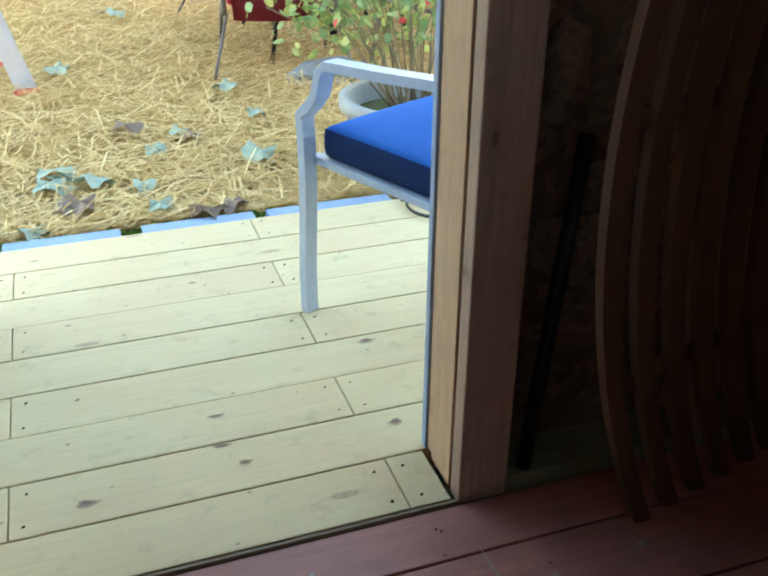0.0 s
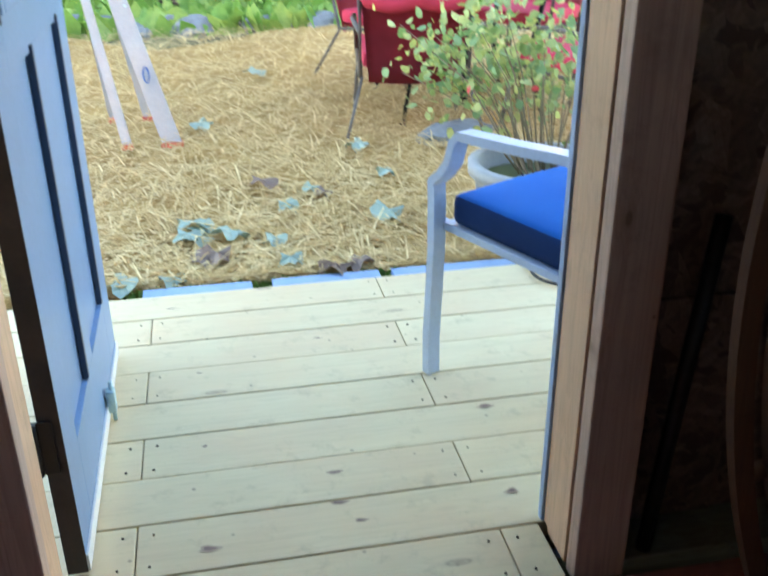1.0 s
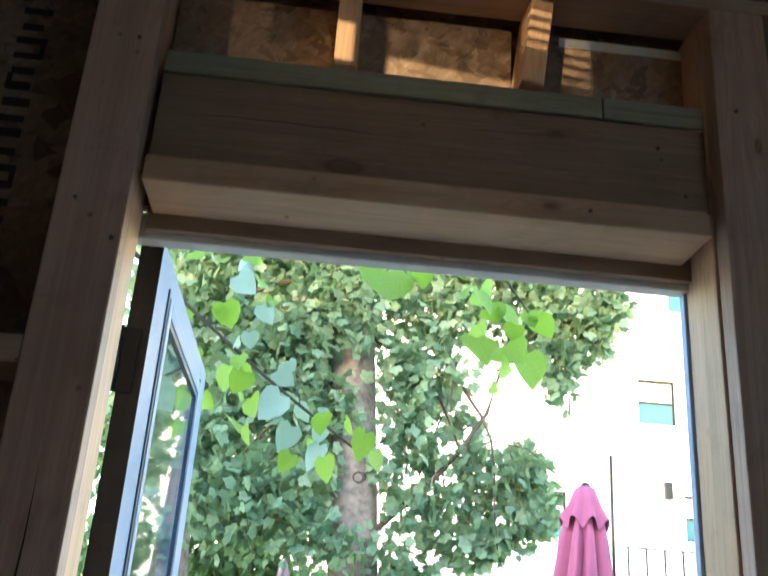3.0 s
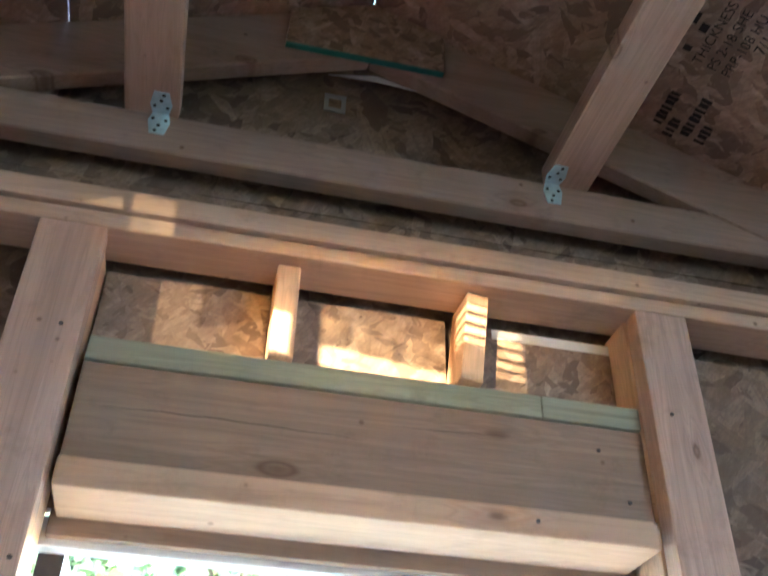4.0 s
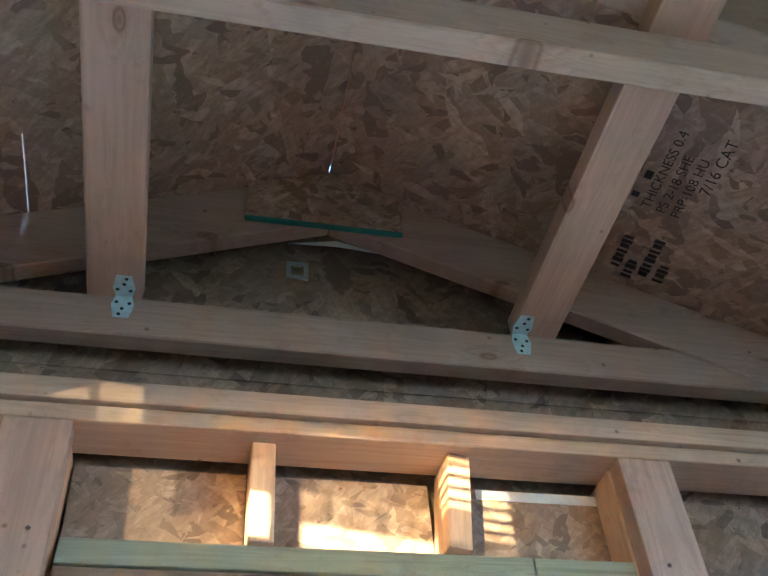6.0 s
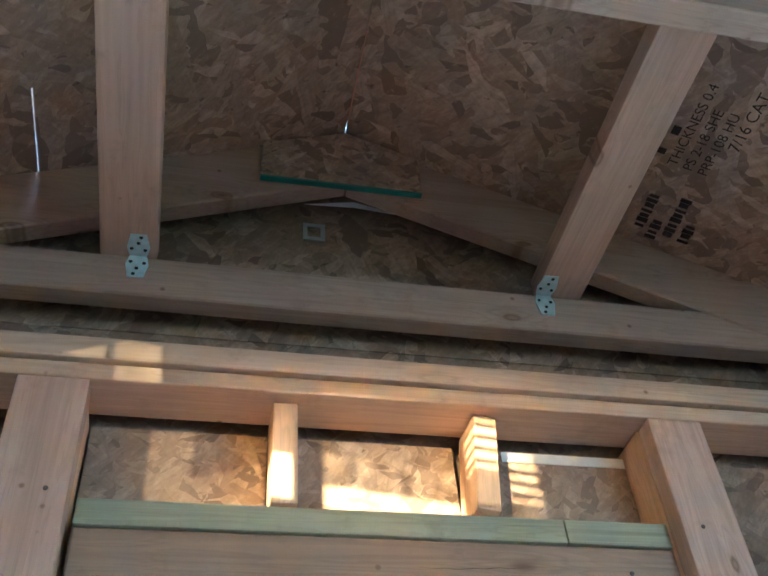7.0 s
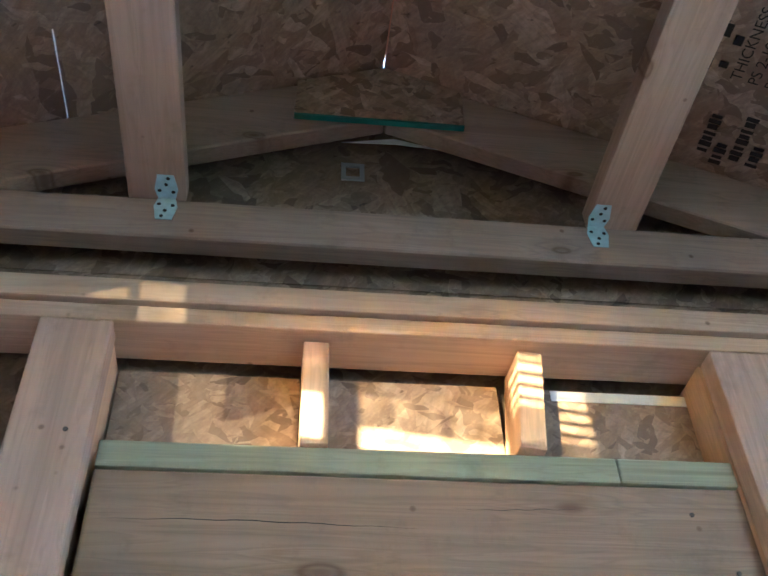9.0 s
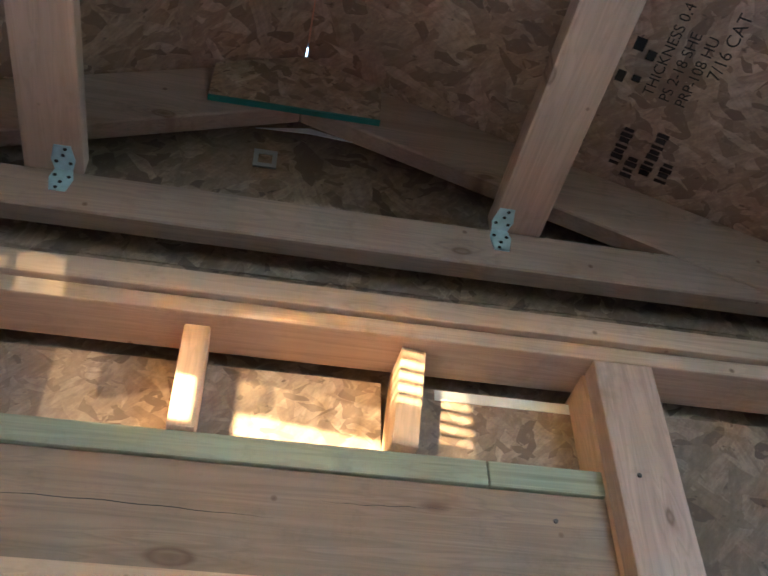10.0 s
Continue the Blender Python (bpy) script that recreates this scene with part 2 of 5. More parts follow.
glass_table = plain("frosted_table_glass", (0.13, 0.205, 0.30), (0.09, 0.145, 0.215), rough=0.5, spec=0.22)
slate = plain("blue_grey_slate", (0.24, 0.29, 0.38), (0.18, 0.22, 0.30), scale=9, rough=0.8)
rock_grey = plain("grey_rock", (0.22, 0.24, 0.25), (0.12, 0.13, 0.14), scale=7, fine=40, rough=0.9, relief=0.7)
pot_grey = plain("grey_clay_pot", (0.36, 0.38, 0.38), (0.27, 0.28, 0.29), rough=0.8)
terracotta = plain("terracotta", (0.36, 0.13, 0.07), rough=0.8)
bark = plain("grey_brown_bark", (0.27, 0.225, 0.185), (0.10, 0.08, 0.065), scale=11, fine=24, rough=0.95, relief=1.0)
twig_brown = plain("twig_bark", (0.10, 0.07, 0.05), rough=0.9)
stem_brown = plain("pale_stem_bark", (0.26, 0.18, 0.11), (0.18, 0.16, 0.08), rough=0.9)
soil = plain("garden_soil", (0.13, 0.11, 0.06), (0.09, 0.12, 0.04), scale=1.5, fine=30, rough=1.0, relief=0.8)
straw_bed = plain("trodden_straw", (0.42, 0.27, 0.08), (0.30, 0.185, 0.06), scale=5, fine=70, rough=0.95, relief=1.0)
violet = plain("violet_enamel", (0.10, 0.09, 0.22), rough=0.3)
lavender = plain("lilac_plaid_canvas", (0.45, 0.36, 0.50), (0.55, 0.30, 0.34), scale=25, rough=0.85)
green_cloth = plain("green_canvas", (0.19, 0.29, 0.19), rough=0.85)
grey_canvas = plain("grey_canvas", (0.12, 0.15, 0.2), rough=0.85)
facade_white = plain("white_render", (0.82, 0.82, 0.80), (0.76, 0.76, 0.75), scale=0.4, fine=8, rough=0.9)
window_glass = plain("reflecting_window", (0.06, 0.17, 0.20), (0.09, 0.22, 0.25), scale=0.8, rough=0.5, spec=0.1)
beige = plain("beige_cladding", (0.34, 0.25, 0.13), rough=0.8)
yellow_sign = plain("yellow_panel", (0.7, 0.42, 0.05), rough=0.6)
leaf_tree = foliage("maple_leaf", (0.15, 0.25, 0.16), (0.33, 0.45, 0.27), glow=0.5)
leaf_rear = foliage("rear_tree_leaf", (0.16, 0.28, 0.14), (0.34, 0.46, 0.22), glow=0.5)
leaf_near = foliage("lime_heart_leaf", (0.19, 0.35, 0.03), (0.30, 0.45, 0.06), glow=0.55)
leaf_pale = foliage("pale_leaf_underside", (0.30, 0.42, 0.38), (0.40, 0.52, 0.46), glow=0.3)
leaf_bush = foliage("rose_bush_leaf", (0.20, 0.34, 0.15), (0.62, 0.62, 0.24))
taupe_metal = plain("faded_brown_metal", (0.13, 0.11, 0.095), (0.09, 0.075, 0.065), rough=0.5)
leaf_garden = foliage("garden_green", (0.16, 0.33, 0.06), (0.38, 0.50, 0.13))
leaf_dark = foliage("dark_shrub_green", (0.08, 0.17, 0.075), (0.18, 0.29, 0.13))
dead_leaf = foliage("fallen_leaf_grey_green", (0.20, 0.30, 0.24), (0.34, 0.42, 0.34), glow=0.1)
brown_leaf = foliage("dry_brown_leaf", (0.12, 0.07, 0.05), (0.22, 0.15, 0.11), glow=0.1)
straw_mat = foliage("straw_stalks", (0.49, 0.31, 0.095), (0.95, 0.76, 0.40), glow=0.12, rough=0.55)
petal_red = foliage("red_petals", (0.65, 0.04, 0.06), (0.75, 0.12, 0.15))
m_glass, nt_g, b_g = nodes_of("door_glass")
b_g.inputs["Base Color"].default_value = (0.78, 0.84, 0.84, 1)
b_g.inputs["Roughness"].default_value, b_g.inputs["Transmission Weight"].default_value, b_g.inputs["IOR"].default_value = 0.02, 1.0, 1.45


# ---- builders ----
def part(name, bm, material, parent=None, label=""):
    """Links a bmesh as one mesh object under a thing or a part."""
    me = bpy.data.meshes.new(name)
    bm.to_mesh(me)
    bm.free()
    me.materials.append(material)
    ob = new(name, me)
    ob.parent = parent
    return tagged(ob, label)


def thing(name, m, label, category, group="", kind=""):
    ob = new(name)
    ob.matrix_world = m
    ob.empty_display_size = 0.05
    return tagged(ob, label, category, group, kind)


def cuboid(x0, x1, y0, y1, z0, z1, bevel=0.0025, bm=None):
    b = bmesh.new()
    bmesh.ops.create_cube(b, size=1.0)
    for v in b.verts:
        v.co = Vector(((x0 + x1) / 2 + v.co.x * (x1 - x0), (y0 + y1) / 2 + v.co.y * (y1 - y0), (z0 + z1) / 2 + v.co.z * (z1 - z0)))
    if bevel:
        bmesh.ops.bevel(b, geom=list(b.edges), offset=bevel, segments=2, affect="EDGES", profile=0.6)
    return join(bm, b)


def join(bm, b):
    if bm is None:
        return b
    me = bpy.data.meshes.new("tmp")
    b.to_mesh(me)
    b.free()
    bm.from_mesh(me)
    bpy.data.meshes.remove(me)
    return bm


def prism(points, y0, y1, bm=None, bevel=0.002):
    """A slab with an outline in x and z, from y0 to y1."""
    b = bmesh.new()
    f = b.faces.new([b.verts.new((x, y0, z)) for x, z in points])
    r = bmesh.ops.extrude_face_region(b, geom=[f])
    for v in r["geom"]:
        if isinstance(v, bmesh.types.BMVert):
            v.co.y = y1
    bmesh.ops.recalc_face_normals(b, faces=b.faces)
    if bevel:
        bmesh.ops.bevel(b, geom=list(b.edges), offset=bevel, segments=1, affect="EDGES")
    return join(bm, b)


def tube(points, radii, sides=10, bm=None, squash=1.0, cap=True):
    """A round bar along points, with a radius at each."""
    b = bm or bmesh.new()
    pts = [Vector(p) for p in points]
    radii = radii if isinstance(radii, (list, tuple)) else [radii] * len(pts)
    rings = []
    for i, p in enumerate(pts):
        d = (pts[min(i + 1, len(pts) - 1)] - pts[max(i - 1, 0)]).normalized()
        u = d.cross(Vector((0, 0, 1)) if abs(d.z) < 0.95 else Vector((1, 0, 0))).normalized()
        w = d.cross(u)
        rings.append([b.verts.new(p + float(radii[i]) * (math.cos(a) * u + squash * math.sin(a) * w)) for a in [math.tau * k / sides for k in range(sides)]])
    for r0, r1 in zip(rings, rings[1:]):
        for k in range(sides):
            f = b.faces.new((r0[k], r0[(k + 1) % sides], r1[(k + 1) % sides], r1[k]))
            f.smooth = True
    if cap:
        b.faces.new(rings[0][::-1])
        b.faces.new(rings[-1])
    return b


def lathe(profile, sides=24, bm=None, folds=0, depth=0.0):
    """A turned body: (radius, z) pairs; folds pleat it."""
    b = bm or bmesh.new()
    rings = []
    for r, z in profile:
        rings.append([b.verts.new((r * (1 + depth * math.cos(folds * a)) * math.cos(a), r * (1 + depth * math.cos(folds * a)) * math.sin(a), z)) for a in [math.tau * k / sides for k in range(sides)]])
    for r0, r1 in zip(rings, rings[1:]):
        for k in range(sides):
            f = b.faces.new((r0[k], r0[(k + 1) % sides], r1[(k + 1) % sides], r1[k]))
            f.smooth = True
    return b


LEAF_SHAPES = {
    "maple": [(0, 0.04), (0.2, -0.02), (0.48, 0.06), (0.46, 0.24), (0.64, 0.44), (0.50, 0.62), (0.28, 0.64), (0.16, 0.84), (0, 1.0), (-0.16, 0.84), (-0.28, 0.64), (-0.50, 0.62), (-0.64, 0.44), (-0.46, 0.24), (-0.48, 0.06), (-0.2, -0.02)],
    "heart": [(0, 0.08), (0.25, -0.05), (0.48, 0.15), (0.45, 0.45), (0.25, 0.75), (0, 1.0), (-0.25, 0.75), (-0.45, 0.45), (-0.48, 0.15), (-0.25, -0.05)],
    "oval": [(0, 0), (0.30, 0.2), (0.36, 0.55), (0, 1.0), (-0.36, 0.55), (-0.30, 0.2)],
    "blade": [(-0.035, 0), (0.035, 0), (0.025, 0.6), (0, 1.0), (-0.025, 0.6)],
    "stalk": [(-0.5, 0), (0.5, 0), (0.5, 1.0), (-0.5, 1.0)],
}


def leaves(rng, places, ways, sizes, shape, fold=0.18):
    """A mesh of flat leaves: each at a place, its tip towards a way, a little folded."""
    tmpl = np.array(LEAF_SHAPES[shape])
    n, k = len(places), len(tmpl)
    tip = ways / np.linalg.norm(ways, axis=1, keepdims=True)
    side = np.cross(tip, rng.normal(size=(n, 3)))
    side /= np.linalg.norm(side, axis=1, keepdims=True)
    up = np.cross(side, tip)
    s = np.asarray(sizes)[:, None, None]
    v = places[:, None, :] + s * (tmpl[None, :, :1] * side[:, None, :] + tmpl[None, :, 1:] * tip[:, None, :] - fold * np.abs(tmpl[None, :, :1]) * up[:, None, :])
    me = bpy.data.meshes.new("leaves")
    me.from_pydata(v.reshape(-1, 3).tolist(), [], (np.arange(n * k).reshape(n, k)).tolist())
    return me


def part_mesh(name, me, material, parent=None, label=""):
    me.materials.append(material)
    ob = new(name, me)
    ob.parent = parent
    return tagged(ob, label)


def cloud(rng, blobs, per, size, shape, droop=0.5):
    """Leaves thickest near the skins of some egg-shaped blobs: (x, y, z, rx, ry, rz)."""
    pl, wy = [], []
    for x, y, z, rx, ry, rz in blobs:
        n = max(6, int(per * (rx * ry + rx * rz + ry * rz) ** 0.5 * (rx * ry * rz) ** (1 / 3) * 3))
        d = rng.normal(size=(n, 3))
        d /= np.linalg.norm(d, axis=1, keepdims=True)
        r = rng.uniform(0.1, 1.0, size=(n, 1)) ** 0.6 * rng.uniform(0.7, 1.4, size=(n, 1))
        pl.append(np.array((x, y, z)) + d * r * np.array((rx, ry, rz)))
        wy.append(d * 0.8 + rng.normal(size=(n, 3)) * 0.6 + np.array((0, 0, -droop)))
    pl, wy = np.concatenate(pl), np.concatenate(wy)
    return leaves(rng, pl, wy, size * rng.uniform(0.6, 1.25, len(pl)), shape)


# ---- the shed: floor, walls, roof ----
XL, XR, XC, YB = -1.71, 0.99, -0.358, -3.25
YF, YO = -0.144, -0.022          # inner face of the framing, inner face of the sheathing
DL, DR = -0.759, 0.103           # the doorway between the posts
PLATE = 2.553


def roof_z(x):
    return 3.262 - 0.385 * abs(x - XC)


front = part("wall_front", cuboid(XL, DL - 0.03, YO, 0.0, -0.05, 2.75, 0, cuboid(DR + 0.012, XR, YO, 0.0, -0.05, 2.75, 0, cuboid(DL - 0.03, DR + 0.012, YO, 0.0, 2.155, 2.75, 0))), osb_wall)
tagged(front, "shed front wall, bare strand board between exposed studs", "wall", kind="structure")
gable = part("gable_front", prism([(XL, 2.752), (XR, 2.752), (XC, roof_z(XC) - 0.005)], YO, 0.0, bevel=0), osb_wall)
tagged(gable, "triangular strand board gable above the door wall", "gable", kind="structure")
siding = part("siding", cuboid(XL - 0.02, DL - 0.032, 0.003, 0.022, -0.1, 2.75, 0, cuboid(DR + 0.03, XR + 0.02, 0.003, 0.022, -0.1, 2.75, 0)), trim_blue)
tagged(siding, "pale blue painted outer boarding of the shed", "siding", kind="structure")


def side_wall(name, x0, x1, holes=()):
    """A side or back wall with openings cut through it, from butted slabs."""
    bm = None
    ys = [YB] + [v for h in holes for v in h[:2]] + [YO]
    for i in range(0, len(ys) - 1, 2):
        bm = cuboid(x0, x1, ys[i], ys[i + 1], -0.05, 2.741, 0, bm)
    for y0, y1, z0, z1 in holes:
        bm = cuboid(x0, x1, y0, y1, -0.05, z0, 0, bm)
        bm = cuboid(x0, x1, y0, y1, z1, 2.741, 0, bm)
    return part(name, bm, osb_wall)


# unseen openings, placed where the sun patches on the door wall need them
left = side_wall("wall_left", XL - 0.012, XL, [(-2.93, -2.722, 2.565, 2.714), (-2.712, -2.312, 2.55, 2.71), (-2.30, -2.17, 2.525, 2.71), (-2.16, -1.857, 2.505, 2.735), (-1.85, -1.40, 2.69, 2.735)])
tagged(left, "bare strand board side wall with unseen high openings that shape the sunlight", "wall", kind="structure")
# wide opening out of view, added to let more sky light into the shed
right = side_wall("wall_right", XR, XR + 0.012, [(-2.9, -1.35, 1.70, 2.48)])
tagged(right, "bare strand board side wall with an added unseen opening for sky light", "wall", kind="structure")
back = part("wall_back", prism([(XL, -0.05), (XR, -0.05), (XR, roof_z(XR)), (XC, roof_z(XC)), (XL, roof_z(XL))], YB - 0.012, YB, bevel=0), osb_wall)
tagged(back, "bare strand board back wall of the shed", "wall", kind="structure")
# unseen slats added to stripe the sun on one short stud
for z in (2.640, 2.662, 2.684, 2.706):
    part("slat", cuboid(XL - 0.02, XL - 0.014, -2.94, -2.72, z - 0.006, z + 0.006, 0), white_paint, left)

# unseen sheers added over the openings to dim the sun, open slits between


def sheer_cloth(name, lo, hi, glow):
    """Thin light filter: a soft glow, clearer in random spots to dapple the sun."""
    m, nt, b = nodes_of(name)
    b.inputs["Base Color"].default_value, b.inputs["Roughness"].default_value = (0.70, 0.60, 0.50, 1), 0.9
    soft, clear = nt.nodes.new("ShaderNodeBsdfTranslucent"), nt.nodes.new("ShaderNodeBsdfTransparent")
    soft.inputs[0].default_value = (0.80, 0.72, 0.62, 1)
    cloth, thin = nt.nodes.new("ShaderNodeMixShader"), nt.nodes.new("ShaderNodeMixShader")
    cloth.inputs[0].default_value = glow
    nt.links.new(b.outputs[0], cloth.inputs[1])
    nt.links.new(soft.outputs[0], cloth.inputs[2])
    worn = ramp(nt, tex_noise(nt, coords(nt, (1, 1, 1)), 18.0, 3.0), [(0.38, (lo, lo, lo)), (0.66, (hi, hi, hi))])
    nt.links.new(worn, thin.inputs[0])
    nt.links.new(cloth.outputs[0], thin.inputs[1])
    nt.links.new(clear.outputs[0], thin.inputs[2])
    nt.links.new(thin.outputs[0], nt.nodes["Material Output"].inputs[0])
    return m


sheer, patchy_sheer, bright_sheer = sheer_cloth("sheer_blind", 0.04, 0.10, 0.3), sheer_cloth("patchy_sun_filter", 0.04, 0.34, 0.5), sheer_cloth("bright_sun_filter", 0.045, 0.10, 0.6)
for y0, y1, z0, z1, cl in ((-2.93, -2.722, 2.565, 2.628, sheer), (-2.712, -2.312, 2.55, 2.562, sheer), (-2.712, -2.312, 2.605, 2.66, patchy_sheer), (-2.712, -2.312, 2.6605, 2.71, sheer), (-2.30, -2.17, 2.525, 2.53, sheer), (-2.30, -2.17, 2.60, 2.71, sheer), (-2.16, -1.857, 2.505, 2.735, bright_sheer), (-1.85, -1.40, 2.69, 2.735, bright_sheer)):
    b = bmesh.new()
    b.faces.new([b.verts.new((XL - 0.006, y, z)) for y, z in ((y0, z0), (y1, z0), (y1, z1), (y0, z1))])
    part("sheer_blind", b, cl, left, "added unseen sheer that dims the sun")

# roof sheets with an open ridge joint and one open seam
SEAM = -0.925
ns = math.hypot(1, 0.385)


def roof_sheet(name, x0, x1, y0, y1, label):
    b = bmesh.new()
    f = b.faces.new([b.verts.new((x, y, roof_z(x))) for x, y in ((x0, y0), (x1, y0), (x1, y1), (x0, y1))])
    r = bmesh.ops.extrude_face_region(b, geom=[f])
    for v in r["geom"]:
        if isinstance(v, bmesh.types.BMVert):
            v.co.z += 0.012
    bmesh.ops.recalc_face_normals(b, faces=b.faces)
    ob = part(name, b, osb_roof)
    return tagged(ob, label, "roof sheet", kind="structure")


lab = "strand board roof sheet, unpainted underside"
roof_sheet("ceiling_left_upper", SEAM + 0.0012, XC - 0.001, YB - 0.1, 0.35, lab)
roof_sheet("ceiling_left_lower", XL - 0.02, SEAM - 0.001, -0.28, 0.35, lab)
roof_sheet("ceiling_left_rear", XL - 0.02, SEAM + 0.0011, YB - 0.1, -0.2802, lab)
sheet = roof_sheet("ceiling_right", XC + 0.001, XR + 0.25, YB - 0.1, 0.35, "strand board roof sheet with black printed grade stamp")
# unseen cap, cut short so daylight shows only at the joint's end
ridge_cap = part("ridge_cap", prism([(XC - 0.16, roof_z(XC - 0.16) + 0.016), (XC, roof_z(XC) + 0.02), (XC + 0.16, roof_z(XC + 0.16) + 0.016), (XC + 0.16, roof_z(XC + 0.16) + 0.026), (XC, roof_z(XC) + 0.03), (XC - 0.16, roof_z(XC - 0.16) + 0.026)], YB - 0.1, -0.124, bevel=0), grey_canvas)
tagged(ridge_cap, "unseen dark flashing that blocks light along the roof joint", "ridge cap", kind="structure")


def stamp(body, size, along, up):
    """Printed words or bars on the underside of the right-hand roof sheet."""
    x = XC + up
    cu = bpy.data.curves.new("print", "FONT")
    cu.body, cu.size, cu.align_x = body, size, "LEFT"
    cu.materials.append(ink)
    ob = new("printed_word", cu)
    c = Vector((-1, 0, 0.385)).normalized()
    n = Vector((0, -1, 0)).cross(c)
    m = Matrix((Vector((0, -1, 0)), c, n)).transposed().to_4x4()
    ob.matrix_world = Matrix.Translation(Vector((x, along, roof_z(x))) + n * 0.0015) @ m
    ob.parent = sheet
    return ob


def bar(along, length, up, width):
    x = XC + up
    b = cuboid(0, length, 0, width, 0, 0.0008, 0)
    ob = part("printed_bar", b, ink, None)
    c = Vector((-1, 0, 0.385)).normalized()
    n = Vector((0, -1, 0)).cross(c)
    ob.matrix_world = Matrix.Translation(Vector((x, along, roof_z(x))) + n * 0.0012) @ Matrix((Vector((0, -1, 0)), c, n)).transposed().to_4x4()
    ob.parent = sheet


stamp("THICKNESS 0.4", 0.027, -0.300, 0.594)
stamp("PS 2-18 SHE", 0.027, -0.300, 0.622)
stamp("PRP-108 HU", 0.027, -0.300, 0.649)
stamp("7/16 CAT", 0.031, -0.368, 0.676)
for k, (a, l, u) in enumerate(((-0.144, 0.092, 0.594), (-0.125, 0.06, 0.622), (-0.143, 0.112, 0.649), (-0.140, 0.062, 0.680))):
    for j in range(int(l / 0.0125)):
        bar(a - j * 0.0125, 0.0085 + 0.002 * ((j * 5 + k) % 3 - 1), u + 0.002 * ((j + k) % 2), 0.018 + 0.004 * ((j * 3 + k) % 2))
for a, l, u, w in ((-0.372, 0.024, 0.550, 0.018), (-0.362, 0.018, 0.572, 0.015), (-0.306, 0.022, 0.541, 0.015), (-0.316, 0.012, 0.566, 0.015)):
    bar(a, l, u, w)

# floor of painted boards
floor = part("floor", cuboid(XL, XR, YB, YF - 0.012, -0.09, -0.0435, 0), soil)
tagged(floor, "dark underlay below the floor boards", "floor", kind="structure")
k, y = 0, YF - 0.006
while y > YB:
    cuts = [XL, -0.63, XR] if k == 0 else [XL, 0.052 - 0.66 * (k % 2), XR]
    for a, b_ in zip(cuts, cuts[1:]):
        part("floor_board", cuboid(a + 0.0015, b_ - 0.0015, y - (0.115 if k == 0 else 0.165), y - 0.003, -0.043, -0.010, 0.002), floor_red, floor)
    y -= 0.118 if k == 0 else 0.168
    k += 1

# ---- framing of the door wall ----


def member(name, mat_, x0, x1, y0, y1, z0, z1, bevel=0.003, parent=front, label=""):
    return part(name, cuboid(x0, x1, y0, y1, z0, z1, bevel), mat_, parent, label)


member("post", old_fir_z, DL - 0.099, DL, YF, YF + 0.038, -0.018, PLATE, 0.004, label="reddish rough-sawn post with a long drying crack")
member("post", pale_z, DL - 0.087, DL - 0.004, YF + 0.0385, YO - 0.001, -0.005, PLATE, 0.003)
member("post", old_fir_z, DR, DR + 0.094, YF, YF + 0.038, -0.018, PLATE, 0.004)
member("post", pale_z, DR - 0.004, DR + 0.087, YF + 0.0385, YO - 0.001, -0.005, PLATE, 0.003)
member("jamb", pale_z, DR - 0.001, DR + 0.0165, YO + 0.001, 0.004, 0.002, 2.15, 0.002)
member("jamb_trim", trim_blue, DR - 0.006, DR + 0.032, 0.0045, 0.022, -0.01, 2.15, 0.002, label="pale blue painted jamb edge")
member("jamb", pale_z, DL - 0.029, DL - 0.012, YO + 0.001, 0.002, 0.002, 2.15, 0.002)
member("jamb_head", white_paint, DL - 0.03, DR + 0.03, -0.004, 0.026, 2.108, 2.152, 0.003, label="pale painted head strip over the door")
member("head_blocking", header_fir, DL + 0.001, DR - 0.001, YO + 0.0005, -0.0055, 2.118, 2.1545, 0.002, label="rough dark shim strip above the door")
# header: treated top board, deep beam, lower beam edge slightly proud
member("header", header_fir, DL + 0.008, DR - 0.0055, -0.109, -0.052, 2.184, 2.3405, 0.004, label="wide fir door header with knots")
# plank coloured paler so its underside looks lit from the deck
member("header", plank_fir_lit, DL + 0.010, DR - 0.018, -0.137, -0.0225, 2.142, 2.1835, 0.004, label="flat fir plank under the header")
member("header_cap", treated_x, DL + 0.008, -0.0675, -0.112, -0.050, 2.3425, 2.381, 0.003, label="green pressure-treated board on top of the header")
member("header_cap", treated_x, -0.0665, DR - 0.0055, -0.112, -0.050, 2.3425, 2.381, 0.003)
member("cripple_stud", pale_z, -0.496, -0.459, -0.120, -0.048, 2.3815, PLATE - 0.001, 0.003)
c2 = member("cripple_stud", pale_z, -0.0185, 0.0185, -0.038, 0.038, -0.0838, 0.0838, 0.003)
c2.matrix_world = pose(-0.176, -0.085, 2.4675, 0, 6.0, 3)
member("top_plate", plate_fir, XL, XR, YF - 0.001, -0.056, PLATE, 2.5815, 0.004)
member("top_plate", plate_fir, XL, XR, YF - 0.008, -0.028, 2.5855, 2.625, 0.003)
for x in (-1.30, 0.60, XL, XR - 0.038):
    member("stud", fir_z, x, x + 0.038, YF + 0.004, -0.030, 0.01, PLATE - 0.001)
member("sill_plate", treated_x, DR + 0.0945, XR, YF + 0.01, -0.028, -0.03, 0.008, label="green treated sill plate")
member("sill_plate", treated_x, XL, DL - 0.10, YF + 0.01, -0.028, -0.03, 0.008)
